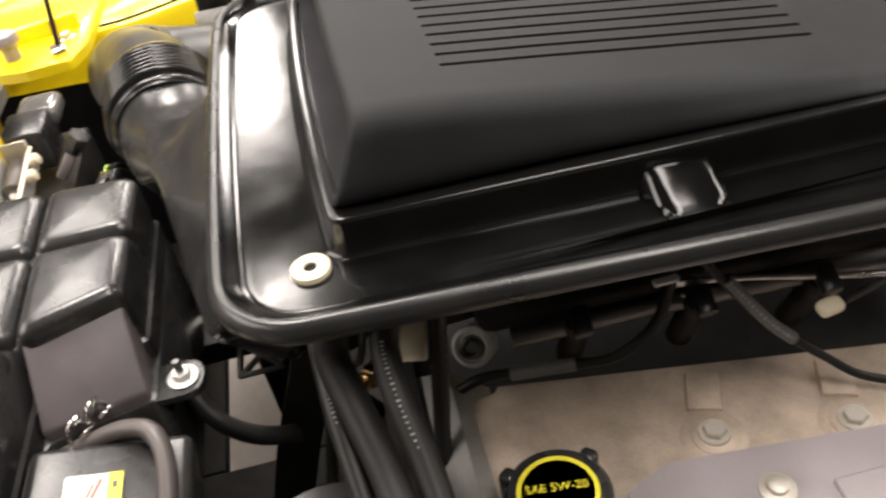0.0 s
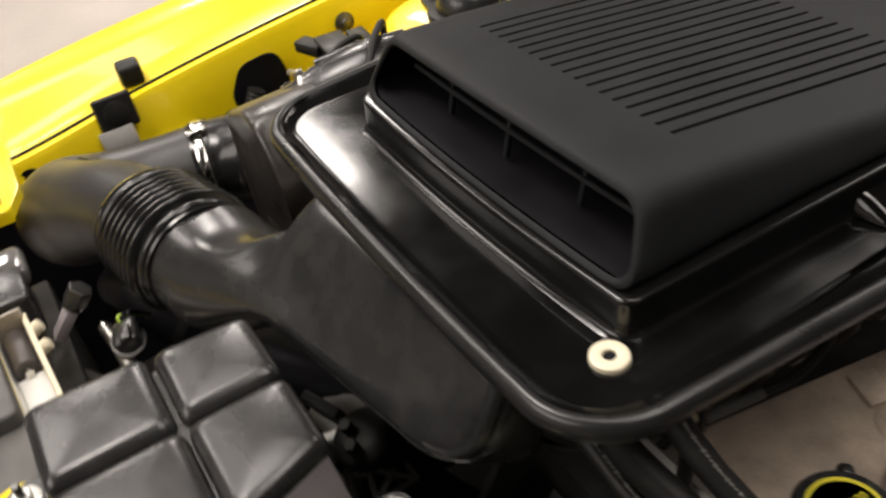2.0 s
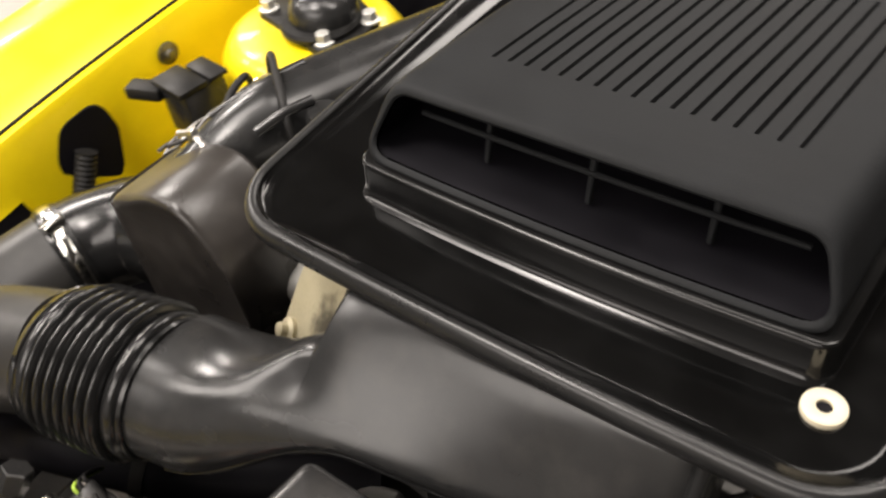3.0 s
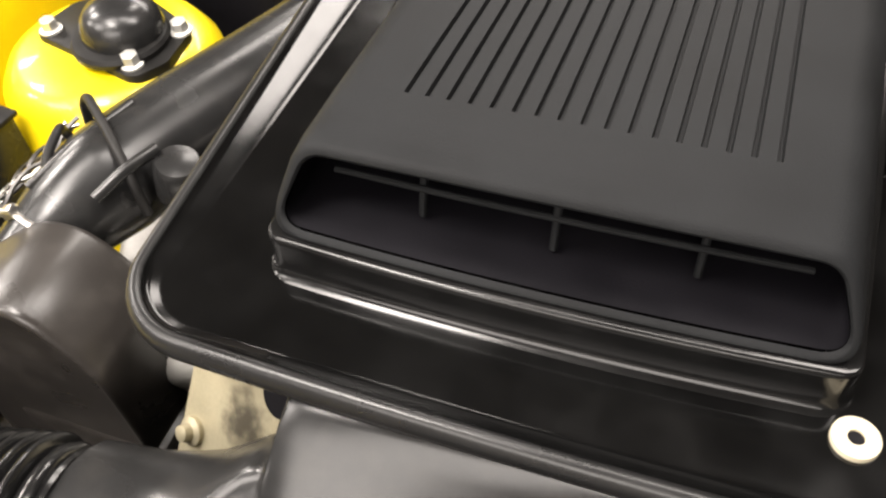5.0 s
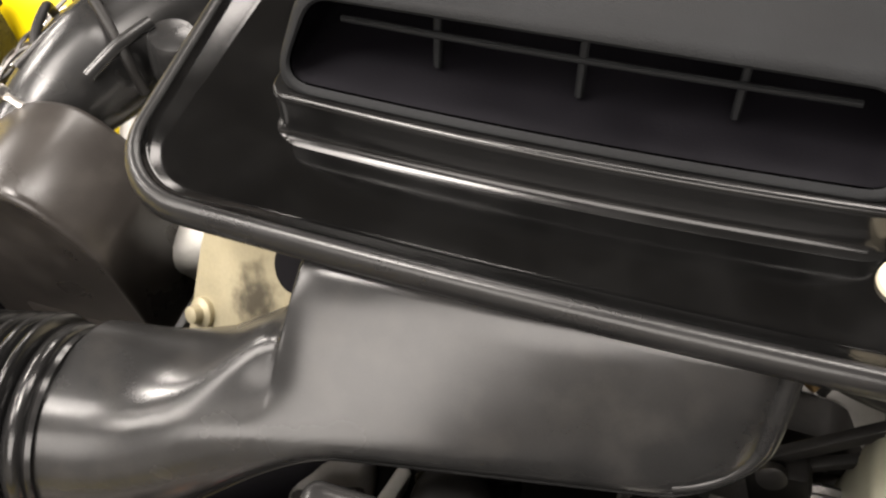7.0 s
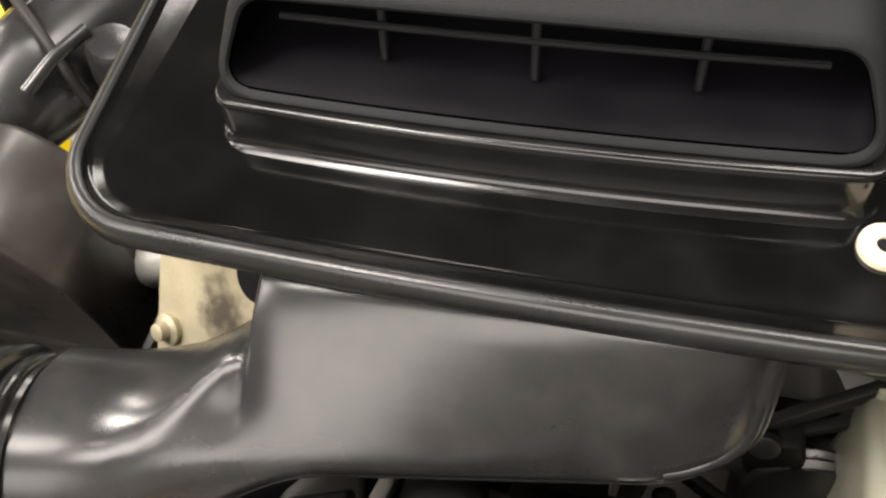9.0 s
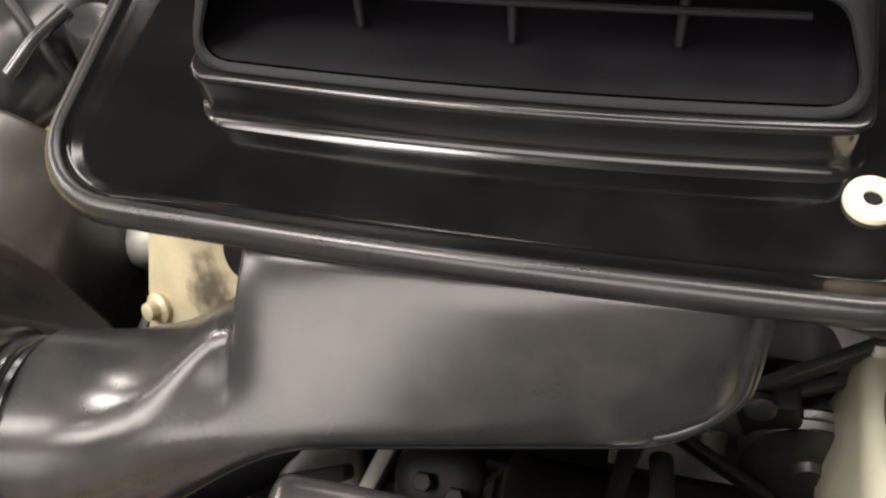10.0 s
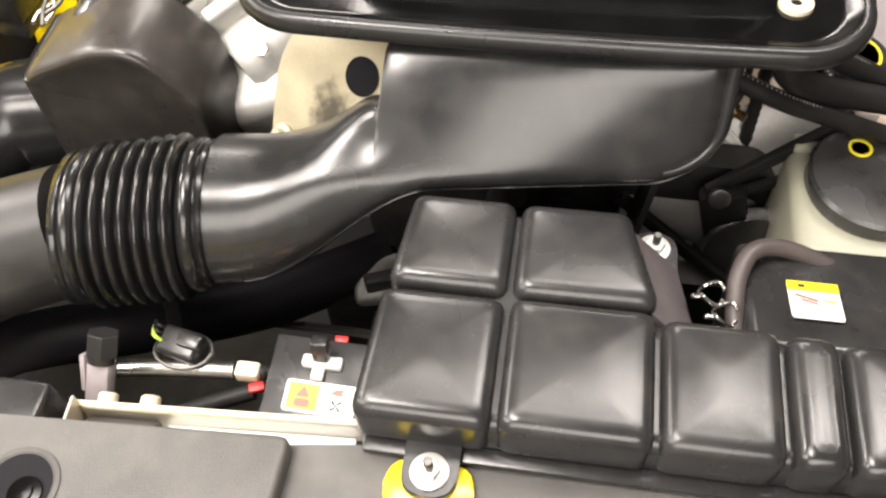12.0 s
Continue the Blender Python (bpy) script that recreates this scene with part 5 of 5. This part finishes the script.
# ---- small parts in front of the engine ----
def build_front_clutter():
    hose = thing("radiator_hose", "thick black rubber radiator hose under the intake bellows", "hose")
    # Rubber set to deep black: the shade under the bellows is in its colour.
    part("hose_body", tube([(-0.52, -0.155, 0.60), (-0.46, -0.150, 0.640), (-0.40, -0.138, 0.655), (-0.329, -0.107, 0.640), (-0.262, -0.064, 0.613), (-0.206, -0.026, 0.606), (-0.15, 0.015, 0.60)], 0.027, 24, 8), BLACK_DEEP, hose, sharp=60)
    part("clamp", lathe([(0.0272, -0.006), (0.0286, -0.006), (0.0286, 0.006), (0.0272, 0.006)], 28, matrix=along((-0.329, -0.107, 0.640), (-0.285, -0.079, 0.622))), ENGINE_DARK, hose)
    for k in range(2):
        cord = thing("thin_cable", "thin black cable slung below the radiator hose", "cable", "thin cables")
        part("cable_body", tube([(-0.110 - 0.014 * k, -0.112 - 0.004 * k, 0.668), (-0.162 - 0.014 * k, -0.094 - 0.004 * k, 0.637), (-0.278 - 0.014 * k, -0.055 - 0.004 * k, 0.564), (-0.36 - 0.014 * k, -0.02, 0.51)], 0.0030 - 0.0008 * k, 8, 6), BLACK_RUBBER, cord)
    stud = thing("hex_stud", "black hex bolt on a grey forked bracket", "bolt")
    m = along((-0.320, -0.222, 0.722), (-0.315, -0.190, 0.760))
    part("fork", rbox(0.020, 0.012, 0.040, 0.003, 2, at=(0, 0, 0.010)), COIL_GREY, stud).matrix_local = m
    part("fork_leg", rbox(0.005, 0.010, 0.030, 0.002, 2, at=(0.013, 0, 0.018), turn=(0, 8, 0)), COIL_GREY, stud).matrix_local = m
    part("collar", lathe([(0.0105, 0.030), (0.0105, 0.036)], 18), BLACK_BOX, stud).matrix_local = m
    part("head", hexagon(0.0125, 0.036, 0.054, Matrix()), BLACK_BOX, stud).matrix_local = m
    tube_ = thing("silver_tube", "short bright metal tube with a white connector", "tube")
    part("tube_body", tube([(-0.325, -0.186, 0.698), (-0.28, -0.181, 0.700), (-0.228, -0.178, 0.703)], 0.0075, 14, 6), STEEL, tube_)
    part("connector", rbox(0.020, 0.014, 0.014, 0.003, 2, at=(-0.216, -0.179, 0.706)), CREAM, tube_, "cream plastic connector")
    part("loom", lathe([(0.0055 + 0.0012 * (k % 2), 0.003 * k) for k in range(16)], 14, matrix=along((-0.206, -0.178, 0.706), (-0.15, -0.168, 0.702))), BLACK_RUBBER, tube_)
    plug = thing("wiring_plug", "black wiring plug with lime and green wires", "connector")
    part("plug_body", rbox(0.036, 0.024, 0.022, 0.004, 3, at=(-0.272, -0.168, 0.716), turn=(10, 0, -12)), BLACK_BOX, plug)
    part("latch_tab", rbox(0.020, 0.012, 0.006, 0.002, 2, at=(-0.262, -0.170, 0.730), turn=(10, 0, -12)), BLACK_BOX, plug)
    for k in range(3):
        part("wire", tube([(-0.286, -0.170 + 0.006 * k, 0.724), (-0.291, -0.169 + 0.005 * k, 0.730), (-0.298, -0.160 + 0.004 * k, 0.722), (-0.31, -0.14, 0.70)], 0.0016, 8, 6), (GREEN_PLASTIC, BLACK_RUBBER, BLACK_RUBBER)[k], plug)
    part("wire_ring", tube([(-0.272 + 0.024 * math.cos(a), -0.170 + 0.016 * math.sin(a), 0.712) for a in [math.radians(40 * q) for q in range(10)]], 0.0018, 8, 4), STEEL_DARK, plug)
    sens = thing("clip_sensor", "white clip with black post and red cap on the shroud", "sensor")
    part("clip", rbox(0.032, 0.010, 0.008, 0.002, 2, at=(-0.154, -0.171, 0.722)), WHITE_LABEL, sens, "white clip")
    part("clip_foot", rbox(0.010, 0.012, 0.006, 0.002, 2, at=(-0.156, -0.180, 0.721)), WHITE_LABEL, sens)
    part("post", rbox(0.014, 0.012, 0.028, 0.003, 2, at=(-0.155, -0.166, 0.732), turn=(-10, 0, 0)), BLACK_BOX, sens)
    part("cap", rbox(0.011, 0.006, 0.004, 0.0015, 2, at=(-0.144, -0.148, 0.720)), RED_PLASTIC, sens, "red cap")
    lead = thing("red_tab_lead", "black lead with a red tab in front of the radiator", "cable")
    part("lead_body", tube([(-0.29, -0.222, 0.680), (-0.25, -0.206, 0.690), (-0.210, -0.191, 0.697)], 0.007, 12, 6), BLACK_RUBBER, lead)
    part("tab", rbox(0.013, 0.008, 0.006, 0.002, 2, at=(-0.207, -0.190, 0.702), turn=(0, 0, 20)), RED_PLASTIC, lead, "red tab")
    cast = thing("water_pump_casting", "pale cast aluminium engine casting low in front", "casting")
    part("housing", prism([(p[0], p[1]) for p in rounded([(-0.205, -0.050), (-0.070, -0.044), (-0.050, 0.020), (-0.200, 0.030)], 0.014, 5)], 0.50, 0.602, 0.010, 3), ENGINE_DARK, cast)
    part("arm", rbox(0.046, 0.150, 0.034, 0.008, 2, at=(-0.128, -0.095, 0.584)), ENGINE_DARK, cast, "dark arm towards the radiator")
    part("lug", rbox(0.066, 0.050, 0.030, 0.010, 3, at=(-0.142, -0.018, 0.606), turn=(10, -8, 12)), CAST_ALU, cast)
    part("ridge", rbox(0.012, 0.08, 0.05, 0.004, 2, at=(-0.098, -0.035, 0.620), turn=(0, 12, -14)), CAST_PALE, cast)
    part("web", rbox(0.05, 0.012, 0.06, 0.004, 2, at=(-0.135, -0.030, 0.625), turn=(20, 0, 20)), ENGINE_DARK, cast)
    for x, y in ((-0.182, -0.030), (-0.084, -0.026), (-0.078, 0.010)):
        part("bolt", hexagon(0.006, 0, 0.008, pose(x, y, 0.602)), STEEL, cast)
    pul = thing("idler_pulley", "black pulley with two bolts under the duct", "pulley")
    part("disc", lathe([(0.027, -0.02), (0.029, -0.016), (0.029, -0.004), (0.026, 0.0), (0.016, 0.004), (0.0, 0.004)], 36, (-0.034, -0.034, 0.700), (20, 0, 0)), ENGINE_DARK, pul)
    for x, y in ((-0.018, -0.046), (-0.040, -0.040)):
        part("bolt", hexagon(0.0065, 0, 0.010, pose(x, y, 0.706, 20, 0, 0)), ENGINE_DARK, pul)
    part("hub_shaft", tube([(-0.030, -0.02, 0.69), (-0.030, 0.02, 0.58), (-0.03, 0.06, 0.50)], 0.02, 16, 4), ENGINE_DARK, pul)
    belt = thing("drive_belt", "black ribbed drive belt crossing in front of the engine", "belt")
    part("belt_run", loft([[Vector((x + 0.003 * c, y + 0.0200 * b, z)) for b, c in ((-1, -1), (1, -1), (1, 1), (-1, 1))] for x, y, z in ((0.100, 0.046, 0.760), (0.094, 0.036, 0.73), (0.084, 0.018, 0.68), (0.078, 0.000, 0.63), (0.072, -0.022, 0.56), (0.070, -0.03, 0.50))]), BLACK_RUBBER, belt)
    part("lower_hose", tube([(0.052, -0.082, 0.722), (0.063, -0.070, 0.715), (0.083, -0.058, 0.705), (0.099, -0.039, 0.695), (0.106, -0.016, 0.685), (0.104, 0.012, 0.675)], 0.008, 14, 8), BLACK_RUBBER, belt)
    side = thing("engine_casting", "grey cast aluminium engine front beside the duct", "casting")
    part("slope", rbox(0.17, 0.10, 0.14, 0.012, 3, at=(0.215, 0.165, 0.610), turn=(28, 8, 20)), CAST_ALU, side)
    sl = bmesh.new()
    face = [(0.070, 0.035), (0.260, 0.035), (0.300, 0.140), (0.126, 0.140), (0.085, 0.110)]
    loft([[Vector((x, y + 0.03, 0.605 + 1.45 * (y - 0.055) - 0.03)) for x, y in face], [Vector((x, y, 0.605 + 1.45 * (y - 0.055))) for x, y in face]], bm=sl)
    part("front_face", sl, CAST_ALU, side)
    part("rib", rbox(0.012, 0.09, 0.10, 0.004, 2, at=(0.185, 0.150, 0.640), turn=(28, 8, 20)), CAST_ALU, side)
    for k, (p, q) in enumerate((((0.162, 0.1223, 0.7026), (0.1836, 0.111, 0.6863)), ((0.1703, 0.1255, 0.7072), (0.1942, 0.1137, 0.6901)))):
        part("joint_rib", tube([p, ((p[0] + q[0]) / 2, (p[1] + q[1]) / 2, (p[2] + q[2]) / 2), q], 0.0022, 8, 3), (CAST_ALU, CAST_PALE)[k], side)
    part("white_mark", rbox(0.018, 0.006, 0.02, 0.001, 1, at=(0.143, 0.053, 0.608), turn=(-35, 0, 0)), WHITE_LABEL, side)
    part("pulley", lathe([(0.020, 0), (0.045, 0.002), (0.047, 0.006), (0.043, 0.010), (0.047, 0.014), (0.043, 0.018), (0.046, 0.022), (0.040, 0.024), (0.012, 0.024), (0.010, 0.030), (0.0, 0.030)], 36, matrix=along((0.205, 0.060, 0.625), (0.205, -0.1, 0.66))), STEEL_DARK, side)
    for k, (x, y, z, r) in enumerate(((-0.02, 0.02, 0.70, 0.03), (0.02, 0.05, 0.74, 0.028))):
        part("fitting", lathe([(r, -0.05), (r, 0.0), (r * 0.8, 0.006), (r * 0.3, 0.008), (r * 0.3, 0.02), (0.0, 0.02)], 24, (x, y, z), (20, 10 * k, 0)), ENGINE_DARK, side)
    clip = thing("bracket_clip", "grey latticed bracket clip under the duct", "clip")
    lay = pose(-0.022, -0.027, 0.667, 0, 38, 0)
    corners = [Vector(p) for p in ((-0.028, -0.008, 0), (-0.028, 0.012, 0), (0.028, 0.022, 0), (0.028, -0.018, 0), (-0.002, -0.013, 0), (0.004, 0.017, 0))]
    for a, b in ((0, 1), (1, 2), (2, 3), (3, 0), (4, 5), (1, 4), (4, 2), (5, 3)):
        way = corners[b] - corners[a]
        part("strut", rbox(0.005, 0.009, way.length + 0.004, 0.0015, 1, at=(0, 0, way.length / 2)), CAST_ALU, clip).matrix_local = lay @ along(corners[a], corners[b])


build_front_clutter()


# ---- under the tray beside the valve cover ----
def build_manifold():
    man = thing("intake_manifold", "dark intake manifold under the scoop tray", "manifold")
    part("plenum", tube([(0.06, 0.14, 0.79), (0.065, 0.30, 0.80), (0.07, 0.60, 0.80)], 0.055, 24, 6), ENGINE_DARK, man)
    part("fuel_rail", tube([(0.150, 0.19, 0.775), (0.165, 0.36, 0.785), (0.19, 0.60, 0.79)], 0.008, 12, 6), STEEL_DARK, man)
    for k in range(4):
        y = 0.235 + 0.085 * k
        inj = part("injector", lathe([(0.010, -0.04), (0.010, 0.0), (0.007, 0.004), (0.007, 0.02), (0.009, 0.022), (0.009, 0.034), (0.0, 0.034)], 18, (0.150 + 0.10 * (y - 0.19), y, 0.765), (0, 25, 0)), ENGINE_DARK, man)
        part("plug", rbox(0.022, 0.014, 0.012, 0.003, 2, at=(0.170 + 0.10 * (y - 0.19), y, 0.800), turn=(0, 25, 0)), BLACK_BOX, inj)
    part("runner_cover", rbox(0.05, 0.46, 0.04, 0.012, 3, at=(0.118, 0.40, 0.775), turn=(0, 20, -4)), ENGINE_DARK, man)
    tag = thing("white_tag", "small white paper tag on the wiring", "tag")
    part("tag_strip", rbox(0.006, 0.018, 0.003, 0.001, 1, at=(0.175, 0.296, 0.82), turn=(0, 20, 0)), WHITE_LABEL, tag)
    con = thing("cream_connector", "cream plastic wiring connector under the tray", "connector")
    part("shell", rbox(0.012, 0.018, 0.010, 0.004, 3, at=(0.215, 0.394, 0.800), turn=(0, 15, 10)), CREAM, con)
    part("lead", tube([(0.213, 0.405, 0.800), (0.20, 0.44, 0.795), (0.18, 0.48, 0.80)], 0.003, 8, 6), BLACK_RUBBER, con)
    # Yellow-zinc tab in cream: the colour makes up for the tray's shade.
    gold = thing("tan_tab", "tan tab beside the hoses, coloured brighter against the shade", "bracket")
    part("tab", prism([(p[0], p[1]) for p in rounded([(-0.010, -0.02), (0.010, -0.02), (0.012, 0.02), (-0.010, 0.02)], 0.003, 4)], -0.002, 0.002, 0.0006, 1, pose(0.176, 0.121, 0.834, 40, 0, 75)), CREAM, gold)
    loom = thing("wiring_loom", "black corrugated wiring loom beside the hoses", "cable")
    pts = spline([(0.178, 0.145, 0.885), (0.185, 0.139, 0.850), (0.185, 0.131, 0.78), (0.185, 0.124, 0.72), (0.188, 0.118, 0.62)], 16)
    part("loom_body", tube(pts, lambda t: 0.0056 + 0.0010 * (round(t * (len(pts) - 1)) % 2), 12, raw=True), BLACK_RUBBER, loom)
    lead = thing("sensor_lead", "thin black sensor lead curving over the valve cover edge", "wire")
    part("lead_body", tube([(0.162, 0.309, 0.835), (0.165, 0.303, 0.80), (0.169, 0.290, 0.770), (0.166, 0.265, 0.746), (0.160, 0.238, 0.740), (0.151, 0.203, 0.735), (0.143, 0.165, 0.731), (0.140, 0.140, 0.718)], 0.0042, 12, 8), BLACK_RUBBER, lead)
    part("sleeve", tube([(0.159, 0.234, 0.7395), (0.154, 0.214, 0.7365), (0.1475, 0.186, 0.7330)], 0.0054, 12, 6), BRAID, lead)
    rail = thing("thin_pipe", "thin bright steel pipe under the tray edge", "pipe")
    part("pipe_body", tube([(0.158, 0.300, 0.800), (0.172, 0.350, 0.802), (0.192, 0.415, 0.801), (0.225, 0.53, 0.80)], 0.0024, 10, 8), STEEL, rail)
    part("end_fitting", rbox(0.008, 0.020, 0.007, 0.002, 2, at=(0.163, 0.313, 0.803), turn=(0, 0, -16)), STEEL, rail)
    part("spring_tab", rbox(0.004, 0.014, 0.004, 0.001, 1, at=(0.168, 0.318, 0.792), turn=(0, 0, -16)), STEEL, rail)


build_manifold()
